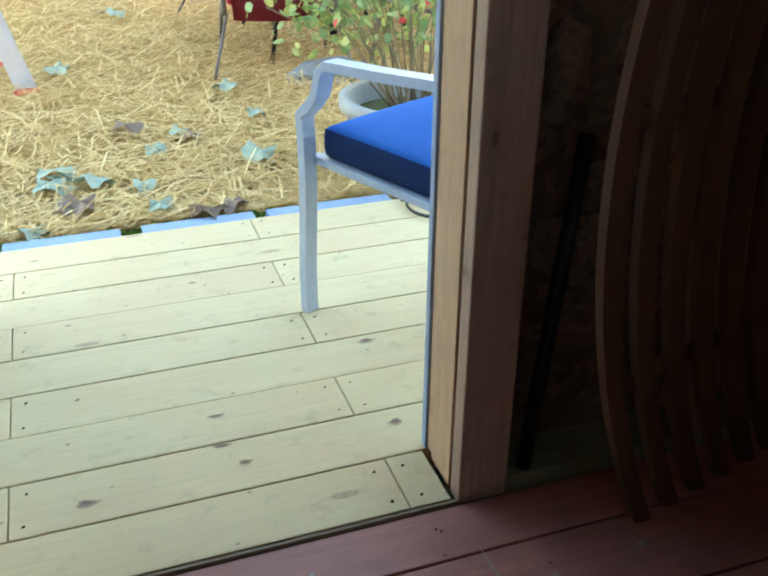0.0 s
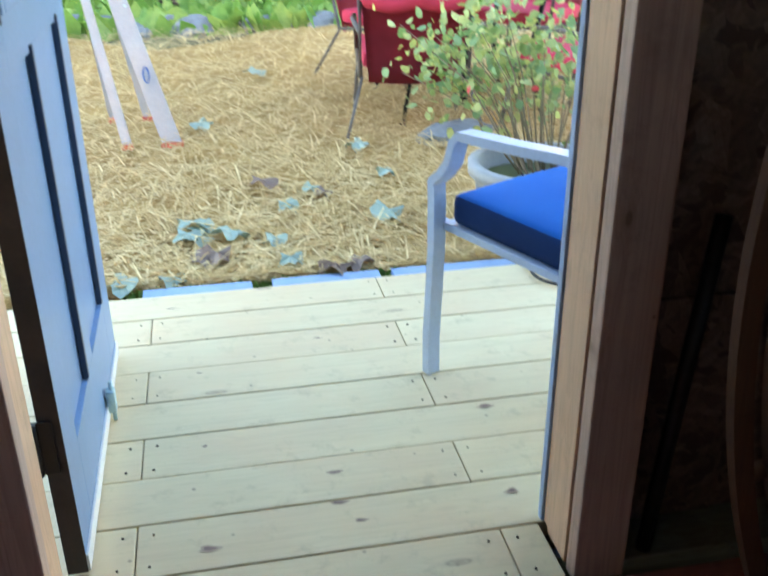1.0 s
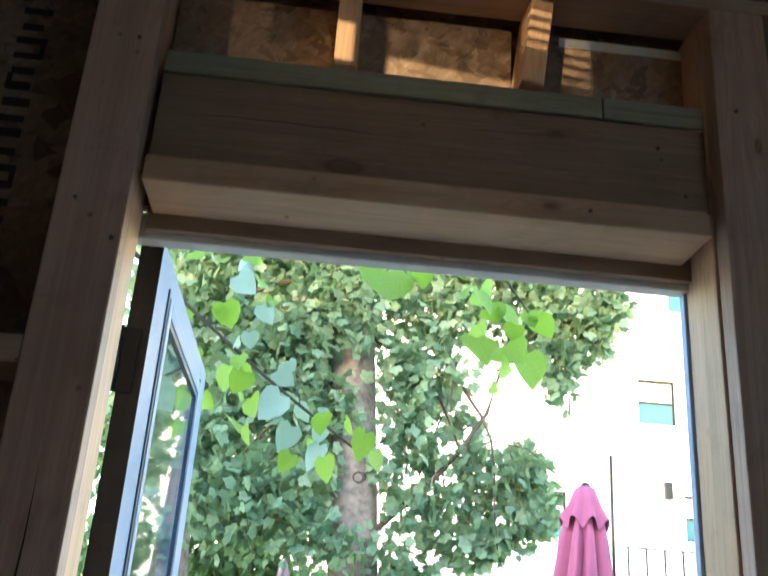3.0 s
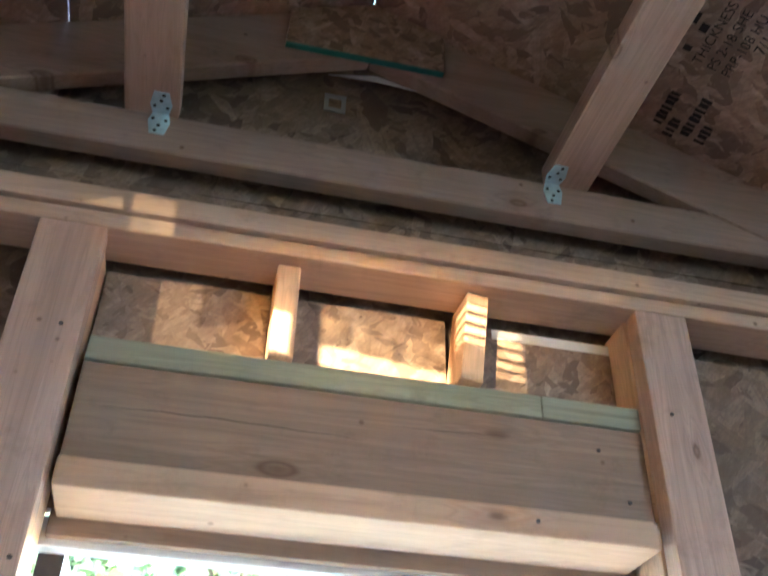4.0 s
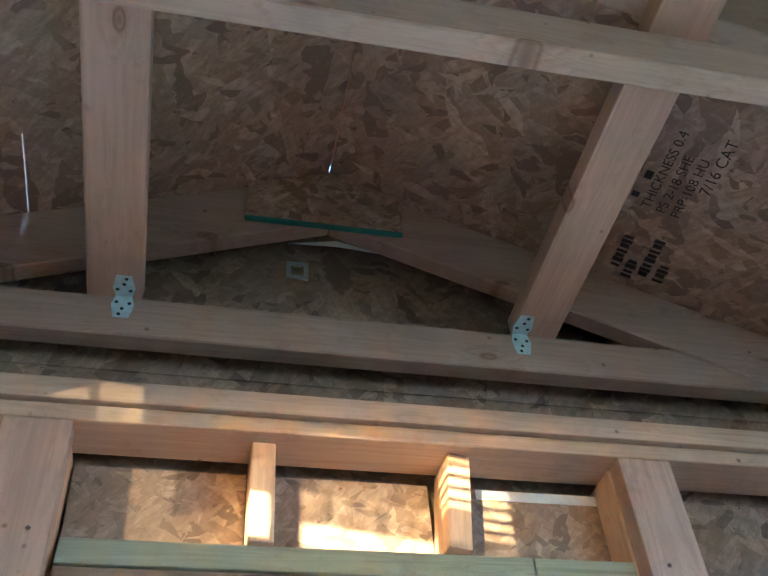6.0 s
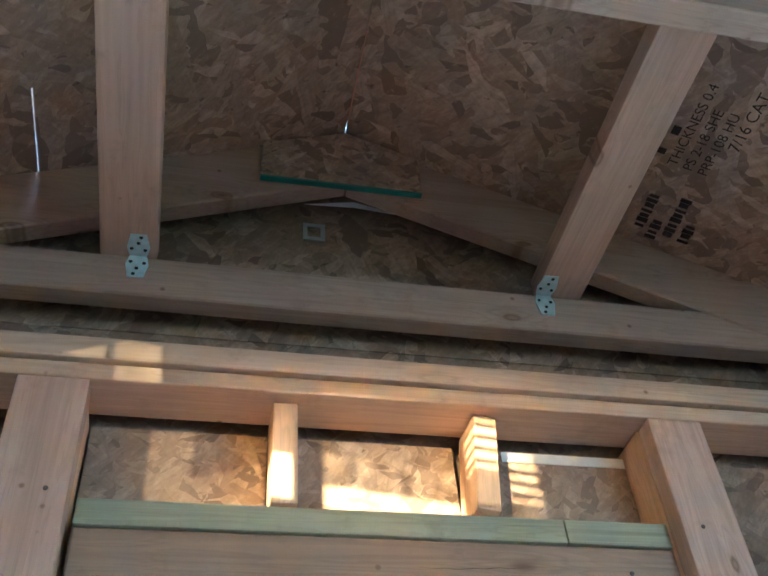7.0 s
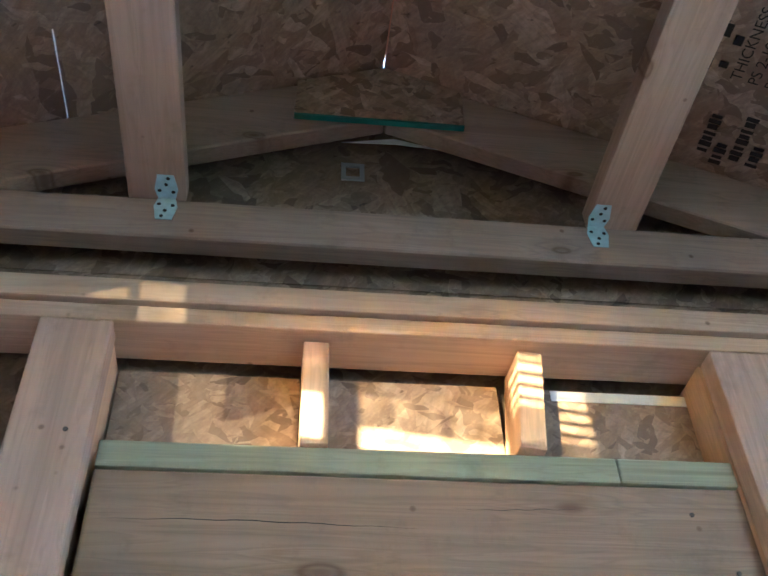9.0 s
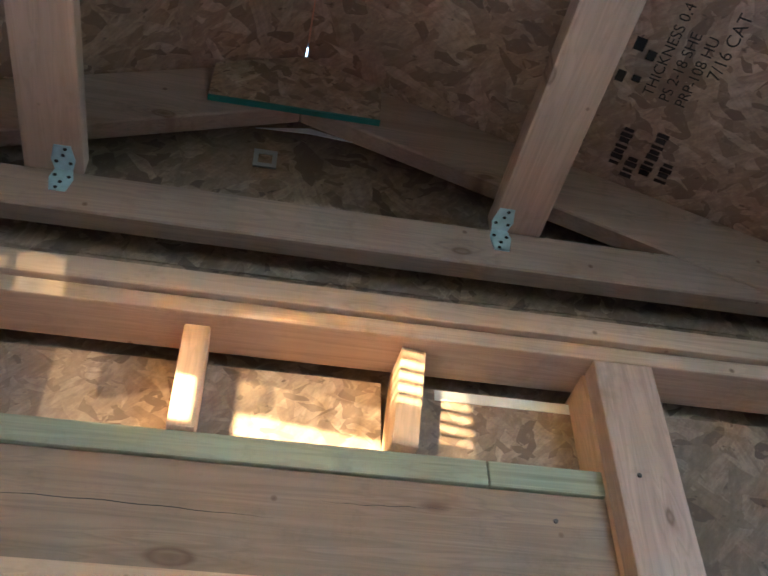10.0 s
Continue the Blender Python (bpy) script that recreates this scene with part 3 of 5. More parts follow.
member("blocking", fir_x, -1.261, DL - 0.0995, YF + 0.002, -0.035, 1.86, 1.898)
member("plywood_offcut", osb_wall, DR + 0.10, 0.42, YO - 0.016, YO - 0.003, 0.01, 0.47, 0.001)
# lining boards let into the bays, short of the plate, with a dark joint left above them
# bay boards tinted above the walls so they look lit
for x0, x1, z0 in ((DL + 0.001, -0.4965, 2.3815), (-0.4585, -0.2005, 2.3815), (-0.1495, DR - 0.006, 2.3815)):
    member("bay_board", osb_bay, x0, x1, -0.0465, -0.0345, z0, 2.5395, 0.001, label="strand board between the short studs, tinted lighter as if lit")
member("bay_board", osb_wall, DR + 0.0955, 0.599, -0.0465, -0.0345, 2.0, 2.5355, 0.001)
member("wrap_strip", white_paint, -0.118, DR - 0.007, -0.0482, -0.0468, 2.5185, 2.5365, 0, label="strip of white house wrap")
# wood crack in the old post
for x, z0, z1, w in ((DL - 0.055, 1.05, 1.75, 0.0022), (DL - 0.058, 0.2, 0.8, 0.0016)):
    b = bmesh.new()
    pts = [(x + 0.004 * math.sin(9 * t) + 0.006 * t, z0 + (z1 - z0) * t) for t in np.linspace(0, 1, 14)]
    for (xa, za), (xb, zb), i in zip(pts, pts[1:], range(13)):
        wa, wb = w * math.sin(math.pi * i / 13), w * math.sin(math.pi * (i + 1) / 13)
        b.faces.new([b.verts.new(p) for p in ((xa - wa, YF - 0.0008, za), (xa + wa, YF - 0.0008, za), (xb + wb, YF - 0.0008, zb), (xb - wb, YF - 0.0008, zb))])
    part("crack", b, ink, front)
# drying cracks along the header
for x0, x1, z, w in ((DL + 0.02, DL + 0.42, 2.272, 0.0007), (-0.30, -0.12, 2.300, 0.0004)):
    b = bmesh.new()
    pts = [(x0 + (x1 - x0) * t, z + 0.002 * math.sin(5 * t + x0 * 9) + 0.0008 * math.sin(31 * t)) for t in np.linspace(0, 1, 20)]
    for (xa, za), (xb, zb), i in zip(pts, pts[1:], range(19)):
        wa, wb = w * math.sin(math.pi * i / 19), w * math.sin(math.pi * (i + 1) / 19)
        b.faces.new([b.verts.new(p) for p in ((xa, -0.1098, za - wa), (xb, -0.1098, zb - wb), (xb, -0.1098, zb + wb), (xa, -0.1098, za + wa))])
    part("crack", b, ink, front)


nail_grey = plain("rusty_dark_nail", (0.10, 0.085, 0.075), (0.05, 0.04, 0.035), scale=90, rough=0.6)


def nail(p, r=0.0035, way="y", parent=front, mat_=steel, name="nail_head"):
    b = bmesh.new()
    bmesh.ops.create_cone(b, cap_ends=True, segments=10, radius1=r, radius2=r * 0.8, depth=0.002)
    ob = part(name, b, mat_, None)
    ob.matrix_world = pose(*p, 90 if way == "y" else 0)
    ob.parent = parent


for p in ((-0.787, YF - 0.001, 2.373), (-0.772, YF - 0.001, 2.045), (-0.83, YF - 0.001, 2.10), (-0.80, YF - 0.001, 1.3), (0.135, YF - 0.001, 2.36), (0.16, YF - 0.001, 1.62), (-0.10, -0.138, 2.164), (0.06, -0.110, 2.22), (0.02, -0.110, 2.30)):
    nail(p, mat_=nail_grey)
# printed marks on the sheathing beside the door: a worn maker's mark in plain strokes and the grade words
prng = random.Random(4)
for j in range(7):
    z, b = 2.10 + j * 0.058, None
    for k in range(3):
        dx, dz = prng.uniform(0, 0.012), prng.uniform(0, 0.010)
        w = prng.uniform(0.011, 0.016)
        if k < 2:
            b = cuboid(-1.012 + dx * 0.4, -0.962 - dx, YO - 0.0012, YO - 0.0004, z + k * 0.03 + dz * 0.5, z + k * 0.03 + dz * 0.5 + w, 0, b)
        elif j % 3:
            b = cuboid(-1.012 + 0.040 * (j % 2), -1.004 + 0.040 * (j % 2), YO - 0.0016, YO - 0.0005, z + 0.004, z + 0.034, 0, b)
    part("printed_bar", b, ink, front)
cu = bpy.data.curves.new("print", "FONT")
cu.body, cu.size = "RATED S", 0.042
cu.materials.append(ink)
word = new("printed_word", cu)
word.matrix_world = Matrix(((0, 1, 0, -0.985), (0, 0, -1, YO - 0.0006), (-1, 0, 0, 2.06), (0, 0, 0, 1)))
word.parent = front


# ---- roof trusses ----
def truss(y0):
    t = thing("roof_truss", pose(XC, y0, 2.76), "raw fir roof truss with strand board gusset at the peak", "truss", "roof trusses")
    part("bottom_chord", prism([(-0.905, 0.0), (0.905, 0.0), (0.68, 0.088), (-0.68, 0.088)], 0.0, 0.040, bevel=0.003), truss_fir, t)
    for s in (-1, 1):
        lo, hi = 0.349, 0.498
        pts = [(s * 0.0008, lo), (s * 1.36, lo - 0.385 * 1.36), (s * 1.36, hi - 0.385 * 1.36), (s * 0.0008, hi)]
        part("rafter", prism(pts, -0.002, 0.036, bevel=0.003), truss_fir, t)
    part("gusset", prism([(-0.172, 0.328), (0.146, 0.331), (0.150, 0.436), (0.0, 0.497), (-0.168, 0.430)], -0.0145, -0.0035, bevel=0.001), osb_bay, t, "strand board gusset plate")
    part("gusset_edge", cuboid(-0.171, 0.146, -0.0145, -0.0035, 0.3235, 0.3285, 0), teal_edge, t, "teal sealed edge")
    return t


t0 = truss(-0.106)
for y in (-0.742, -1.378, -2.014, YB + 0.02):
    copy_thing(t0, pose(XC, y, 2.76))


def tie_joist(x0, x1, label):
    j = thing("tie_joist", pose((x0 + x1) / 2, -1.5, 2.8485), label, "joist", "tie joists")
    w = (x1 - x0) / 2
    part("board", cuboid(-w, w, -1.6, 1.40, 0.0, 0.039, 0.004), fir_y, j)
    return j


for x0, x1, px in ((-0.790, -0.696, -0.727), (-0.018, 0.073, -0.002)):
    j = tie_joist(x0, x1, "flat fir tie joist lying across the truss chords")
    # tie plate bent from the joist's underside down over the chord's face
    half = [(-0.014, 0.0), (0.014, 0.0), (0.019, 0.02), (0.013, 0.050), (-0.013, 0.050), (-0.019, 0.02)]
    pl = None
    for m in (pose(px, -0.1075, 2.8475, 180, 0, 180), pose(px, -0.1075, 2.8475, 90)):
        b = prism(half, -0.0006, 0.0006, bevel=0)
        b.transform(m)
        pl = join(pl, b)
        for a, c in ((0.011, 0.015), (-0.011, 0.017), (0.0, 0.030), (0.004, 0.043)):
            n_ = bmesh.new()
            bmesh.ops.create_cone(n_, cap_ends=True, segments=10, radius1=0.0038, radius2=0.0032, depth=0.0024)
            n_.transform(j.matrix_world.inverted() @ m @ pose(a, 0, c, 90))
            part("nail_head", n_, black_metal, j)
    pl.transform(j.matrix_world.inverted())
    part("tie_plate", pl, steel, j, "punched galvanised tie plate with nails")
# small pale square fitting on the gable and a torn pale strip below the peak
ring = None
for a in ((-0.022, 0.022, -0.024, -0.014), (-0.022, 0.022, 0.014, 0.024), (-0.022, -0.013, -0.0138, 0.0138), (0.013, 0.022, -0.0138, 0.0138)):
    ring = cuboid(a[0], a[1], -0.004, 0.0, a[2], a[3], 0.0005, ring)
fitting = part("wall_fitting", ring, pot_grey)
fitting.location = (-0.413, YO - 0.001, 3.045)
tagged(fitting, "small pale square plastic frame on the gable board", "fitting")
strip = part("paper_strip", prism([(-0.10, -0.004), (0.0, 0.026), (0.09, -0.006), (0.0, 0.004)], -0.0006, 0.0006, bevel=0), white_paint)
strip.matrix_world = pose(XC + 0.02, -0.072, 3.075, -12)
tagged(strip, "torn pale strip of paper under the roof peak", "paper strip")

# warm light leaking through the ridge joint, built as a thin coloured tube
leak_line = part("ridge_seal", tube([(XC, -0.15, 3.2585), (XC, -0.24, 3.258), (XC, -0.36, 3.2585)], [0.0016, 0.0012, 0.0008], 6), plain("leak_orange", (0.62, 0.27, 0.16), rough=0.6))
tagged(leak_line, "thin orange line standing for light that leaks through the ridge joint", "sealant bead")

# ---- the door ----
door = thing("door_1", pose(-0.765, 0.028, 0.012, 0, 0, 0.2) @ Matrix.Diagonal((0.93, 0.905, 1, 1)), "blue-grey panelled door with a tall window, standing open outward", "door", kind="structure")
TH, W, H = 0.034, 0.87, 2.113
b = None
for y0, y1, z0, z1 in ((0.0, 0.13, 0, H), (0.745, W, 0, H), (0.1302, 0.7448, 2.06, H), (0.1302, 0.7448, 0.85, 0.925), (0.1302, 0.7448, 0, 0.20), (0.375, 0.465, 0.2002, 0.8498)):
    b = cuboid(0, TH, y0, y1, z0, z1, 0.0015, b)
part("leaf", b, door_blue, door)
for y0, y1 in ((0.1305, 0.3745), (0.4655, 0.7445)):
    part("panel", cuboid(0.010, TH - 0.012, y0, y1, 0.2005, 0.8495, 0), door_blue, door)
    # shade of the far recess edge, painted dark; other edges stay door blue
    part("moulding", cuboid(TH - 0.0115, TH + 0.002, y1 - 0.016, y1, 0.201, 0.849, 0.002), door_dark, door, "far edge of the door panel, darkened for its shade")
    part("moulding", cuboid(TH - 0.0115, TH - 0.003, y0, y0 + 0.012, 0.201, 0.849, 0.002), door_blue, door)
    part("moulding", cuboid(TH - 0.0115, TH - 0.003, y0 + 0.0125, y1 - 0.0165, 0.837, 0.849, 0.002), door_blue, door)
fr, gk = None, None
for y0, y1, z0, z1 in ((0.1305, 0.160, 0.926, 2.059), (0.715, 0.7445, 0.926, 2.059), (0.1605, 0.7145, 0.926, 0.955), (0.1605, 0.7145, 2.03, 2.059)):
    fr = cuboid(-0.005, TH + 0.006, y0, y1, z0, z1, 0.004, fr)
for y0, y1, z0, z1 in ((0.1608, 0.1708, 0.9555, 2.0295), (0.7042, 0.7142, 0.9555, 2.0295), (0.171, 0.704, 0.9555, 0.9655), (0.171, 0.704, 2.0195, 2.0295), (0.119, 0.1302, 0.915, 2.07), (0.7448, 0.752, 0.915, 2.07)):
    gk = cuboid(TH - 0.008, TH + 0.003, y0, y1, z0, z1, 0.001, gk)
part("window_frame", fr, door_blue, door)
part("gasket", gk, door_dark, door, "dark blue glazing bead")
gl = part("pane", cuboid(TH - 0.007, TH - 0.002, 0.171, 0.704, 0.966, 2.019, 0), m_glass, door, "clear glass pane")
gl.visible_shadow = False
part("hinge_edge", cuboid(-0.002, TH + 0.0015, -0.004, -0.0005, 0.0, H, 0.0005), door_edge, door, "black worn hinge edge with flaking paint")
part("door_sweep", cuboid(TH + 0.0005, TH + 0.006, 0.0, W, 0.0, 0.034, 0.001), white_paint, door, "white weather strip along the bottom")
lt = part("latch", cuboid(TH + 0.003, TH + 0.024, 0.53, 0.56, 0.015, 0.07, 0.004), steel, door, "grey metal drop bolt")
part("latch_pin", tube([(TH + 0.016, 0.545, -0.008), (TH + 0.016, 0.545, 0.09)], 0.005), steel, lt)
for z in (0.22, 1.86):
    part("hinge", tube([(-0.010, -0.012, z), (-0.010, -0.012, z + 0.10)], 0.007, bm=cuboid(-0.016, 0.022, -0.010, -0.0045, z, z + 0.10, 0.001)), black_metal, door, "black butt hinge")

# ---- the deck ----
deck = thing("deck", pose(0, 0, 0), "new pressure-treated pine deck outside the door", "deck", kind="structure")
P = 0.144
for k in range(9):
    y0 = P * (k - 1)
    x_l, x_r = (DL - 0.001, DR - 0.0125) if k == 0 else (-1.75, 1.6)
    cut = (0.013 if k < 2 else -0.004 * (k > 4)) if k % 2 == 0 else -0.655
    for a, c in ((x_l, cut), (cut, x_r)):
        part("deck_board", cuboid(a + 0.0011, c - 0.0011, y0 + 0.0016, y0 + P - 0.0016, -0.036, 0.0 + 0.0008 * ((k * 7) % 3), 0.003), pine_x, deck)
        for s in (1, -1):
            xs = cut + s * 0.028
            for dy in (0.028, 0.113):
                nail((xs + 0.004 * math.sin(k * 3 + dy * 90), y0 + dy, 0.0012), 0.0031, "z", deck, twig_brown, "screw_head")
for y in (0.05, 0.55, 1.1):
    part("deck_joist", cuboid(-1.75, 1.6, y, y + 0.04, -0.20, -0.0365, 0), treated_x, deck)
knot_soft, knot_core = plain("pale_knot_ring", (0.42, 0.30, 0.20), (0.50, 0.38, 0.25), scale=80, rough=0.7), plain("dark_knot_heart", (0.20, 0.13, 0.10), (0.30, 0.20, 0.15), scale=90, rough=0.7)
for i, (x, y, l, w) in enumerate(((-0.265, 0.230, 0.016, 0.008), (-0.272, 0.134, 0.018, 0.007), (-0.524, 0.053, 0.020, 0.009), (0.110, 0.404, 0.020, 0.007), (0.071, 0.099, 0.014, 0.008), (-0.525, 0.377, 0.006, 0.005), (-0.605, 1.062, 0.012, 0.005), (-0.532, 0.689, 0.008, 0.004), (-0.238, 0.074, 0.013, 0.005), (-0.225, 0.808, 0.012, 0.004))):
    for q, mt, z in ((1.0, knot_soft, 0.0021), (0.62, knot_core, 0.0025)):
        b = bmesh.new()
        b.faces.new([b.verts.new((x + q * l * (1 + 0.3 * math.sin(3 * a + i)) * math.cos(a), y + q * w * (1 + 0.25 * math.cos(2 * a + i)) * math.sin(a), z)) for a in [math.tau * k / 20 for k in range(20)]])
        part("knot", b, mt, deck)
part("threshold_edge", cuboid(DL, DR, YF - 0.0052, YF + 0.002, -0.05, -0.004, 0.002), crate_wood, deck, "worn wooden edge below the first deck board")

# ---- ground and straw ----
rng = np.random.default_rng(5)
g = bmesh.new()
grid = [-900, -120, -40, -18, -9, -5, -3, -2, -1.2, -0.6, 0, 0.6, 1.2, 2, 3, 4.2, 6, 9, 16, 40, 120, 900]
vs = {}
for i, x in enumerate(grid):
    for j, y in enumerate(grid):
        h = -0.075 + (0.02 * noise.noise(Vector((x * 1.7, y * 1.7, 0))) if abs(x) < 10 and abs(y) < 17 else 0)
        vs[i, j] = g.verts.new((x, y + 2, h - (0.22 if y + 2 < 1.1 and abs(x) < 1.9 and y > -5 else 0)))
for i in range(len(grid) - 1):
    for j in range(len(grid) - 1):
        g.faces.new((vs[i, j], vs[i + 1, j], vs[i + 1, j + 1], vs[i, j + 1]))
ground = part("ground", g, soil)
tagged(ground, "earth and low weeds of the back garden", "ground", kind="structure")
sb = bmesh.new()
nx, ny = 40, 48
grid2 = [[sb.verts.new((-2.6 + 5.6 * i / nx, 1.19 + (4.7 + 0.5 * math.sin(i * 0.35)) * j / ny, -0.045 + 0.03 * noise.noise(Vector((i * 0.31, j * 0.31, 3))) + 0.012 * noise.noise(Vector((i * 1.3, j * 1.3, 7))) - (0.05 if j in (0, ny) or i in (0, nx) else 0))) for j in range(ny + 1)] for i in range(nx + 1)]
for i in range(nx):
    for j in range(ny):
        sb.faces.new((grid2[i][j], grid2[i + 1][j], grid2[i + 1][j + 1], grid2[i][j + 1])).smooth = True
straw_ground = part("straw_mulch", sb, straw_bed)
tagged(straw_ground, "thick layer of golden straw over the yard", "straw", kind="stuff")
N = 26000
yy = 1.18 + 4.6 * rng.uniform(0, 1, N) ** 1.5
xx = rng.uniform(-2.0, 2.2, N) * (0.55 + 0.12 * yy)
pl = np.stack([xx, yy, -0.035 + 0.028 * rng.uniform(0, 1, N)], 1)
an = rng.uniform(0, math.tau, N)
wy = np.stack([np.cos(an), np.sin(an), rng.normal(0, 0.12, N)], 1)
tip = wy / np.linalg.norm(wy, axis=1, keepdims=True)
ln = rng.uniform(0.05, 0.24, N)[:, None]
wd = rng.uniform(0.0012, 0.0032, N)[:, None]
sd = np.cross(tip, np.array((0, 0, 1.0)))
mid = pl + tip * ln * 0.5 + np.array((0, 0, 1)) * (rng.uniform(0, 0.014, N)[:, None])
tip_y = pl[:, 1] + tip[:, 1] * ln[:, 0]
shift = np.maximum(0, 1.235 - np.minimum(pl[:, 1], tip_y))
pl[:, 1] += shift
mid[:, 1] += shift
v6 = np.stack([pl - sd * wd, pl + sd * wd, mid + sd * wd, pl + tip * ln + sd * wd, pl + tip * ln - sd * wd, mid - sd * wd], 1).reshape(-1, 3)
me = bpy.data.meshes.new("straw")
q = np.arange(N)[:, None] * 6
me.from_pydata(v6.tolist(), [], np.concatenate([q + np.array([[0, 1, 2, 5]]), q + np.array([[5, 2, 3, 4]])]).tolist())
tagged(part_mesh("straw", me, straw_mat), "loose golden straw stalks strewn over the yard", "straw", kind="stuff")


def one_leaf(x, y, size, mat_, label, shape="maple"):
    s = LEAF_SHAPES[shape]
    a = rng.uniform(0, math.tau)
    b = bmesh.new()
    c = b.verts.new((0, 0.45 * size, 0.022))
    ring_ = [b.verts.new((p * size, r * size, 0.016 * math.sin(5 * i + a) + 0.01)) for i, (p, r) in enumerate(s)]
    for i in range(len(ring_)):
        b.faces.new((c, ring_[i], ring_[(i + 1) % len(ring_)]))
    ob = part("fallen_leaf", b, mat_)
    ob.matrix_world = pose(x, y, -0.010, rng.uniform(-14, 14), rng.uniform(-14, 14), math.degrees(a))
    tagged(ob, label, "leaf", "fallen leaves")


for x, y, s in ((-0.56, 1.70, 0.13), (-0.50, 1.72, 0.12), (-0.58, 1.60, 0.13), (-0.53, 1.56, 0.10), (-0.41, 1.62, 0.11), (-0.23, 1.53, 0.10), (0.10, 1.67, 0.12), (-0.17, 1.87, 0.08), (0.23, 2.52, 0.11), (-0.50, 2.98, 0.10), (-0.12, 2.0, 0.07), (-0.22, 1.30, 0.08), (-0.70, 1.27, 0.12), (-0.64, 1.29, 0.10), (0.25, 2.10, 0.08), (-0.15, 4.1, 0.12)):
    one_leaf(x, y, s, dead_leaf, "grey-green fallen maple leaf lying on the straw")
for x, y, s in ((-0.22, 2.12, 0.12), (-0.55, 1.42, 0.12), (-0.50, 1.38, 0.10), (-0.02, 1.30, 0.09), (-0.12, 1.29, 0.10), (-0.08, 1.95, 0.07)):
    one_leaf(x, y, s, brown_leaf, "curled brown dry leaf lying on the straw")
for a, c in ((-0.69, -0.37), (-0.31, 0.02), (0.06, 0.45)):
    p = part("paver", cuboid(a, c, 1.158, 1.225, -0.09, -0.008, 0.004), slate_blue)
    tagged(p, "narrow blue-grey slate edging stone beside the deck", "edging stone", "edging stones")
moss = leaves(rng, np.stack([rng.uniform(-0.75, 0.3, 900), 1.228 + 0.022 * rng.uniform(0, 1, 900), np.full(900, -0.04)], 1), rng.normal(size=(900, 3)) * 0.5 + np.array((0, 0, 1)), rng.uniform(0.01, 0.035, 900), "oval")
tagged(part_mesh("moss", moss, leaf_garden), "bright moss along the edging stones", "moss", kind="stuff")

# ---- the white armchair with its blue cushion ----
chair = thing("garden_armchair", pose(0.372, 0.470, 0.0, 0, 0, 24.0), "pale grey metal garden armchair with a thick blue seat cushion", "chair")


def flat_bar(points, w, t, bm=None):
    """A flat bar in the y-z plane of the chair, t thick, w wide in x."""
    b = bmesh.new()
    pts = [Vector(p) for p in points]
    rows = []
    for i, p in enumerate(pts):
        d = (pts[min(i + 1, len(pts) - 1)] - pts[max(i - 1, 0)]).normalized()
        n = Vector((0, -d.z, d.y))
        rows.append([b.verts.new(p + Vector((sx * w / 2, 0, 0)) + n * (sn * t / 2)) for sx, sn in ((-1, -1), (1, -1), (1, 1), (-1, 1))])
    for r0, r1 in zip(rows, rows[1:]):
        for k in range(4):
            b.faces.new((r0[k], r0[(k + 1) % 4], r1[(k + 1) % 4], r1[k]))
    b.faces.new(rows[0][::-1])
    b.faces.new(rows[-1])
    bmesh.ops.recalc_face_normals(b, faces=b.faces)
    return join(bm, b)


for s in (-1, 1):
    x = 0.27 * s
    part("leg", flat_bar([(x, 0.243, 0.0), (x, 0.245, 0.10), (x, 0.238, 0.22), (x, 0.232, 0.34), (x, 0.233, 0.44), (x, 0.236, 0.496)], 0.034, 0.023), chair_white, chair)
    part("arm", flat_bar([(x, 0.236, 0.494), (x, 0.205, 0.520), (x, 0.180, 0.550), (x, 0.165, 0.600), (x, 0.145, 0.618), (x, 0.0, 0.628), (x, -0.15, 0.642), (x, -0.27, 0.648)], 0.040, 0.020), chair_white, chair)
    part("leg", flat_bar([(x, -0.30, 0.0), (x, -0.25, 0.4), (x, -0.28, 0.62), (x, -0.34, 0.92)], 0.036, 0.026), chair_white, chair)
    part("seat_rail", cuboid(0.915 * x - 0.012, 0.915 * x + 0.012, -0.25, 0.255, 0.380, 0.398, 0.003), chair_white, chair)
part("seat_rail", cuboid(-0.25, 0.25, 0.205, 0.228, 0.374, 0.397, 0.003), chair_white, chair)
part("backrest", cuboid(-0.25, 0.25, -0.335, -0.30, 0.55, 0.90, 0.01), chair_white, chair)
cb = cuboid(-0.252, 0.252, -0.25, 0.205, 0.398, 0.470, 0.022)
bmesh.ops.subdivide_edges(cb, edges=[e for e in cb.edges if e.calc_length() > 0.3], cuts=10, use_grid_fill=True)
for v in cb.verts:
    if v.co.z > 0.44:
        v.co.z += 0.014 * math.cos(v.co.x * 6.0) * math.cos(v.co.y * 6.0)
for f in cb.faces:
    f.smooth = True
# shade as colour: faces not turned upward take the darker blue
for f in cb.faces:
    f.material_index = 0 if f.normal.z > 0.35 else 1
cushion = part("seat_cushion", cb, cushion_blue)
cushion.data.materials.append(cushion_shade)
cushion.matrix_world = pose(0.372, 0.470, 0.0, 0, 0, 24.0)
tagged(cushion, "thick royal blue square seat cushion on the metal armchair", "cushion")

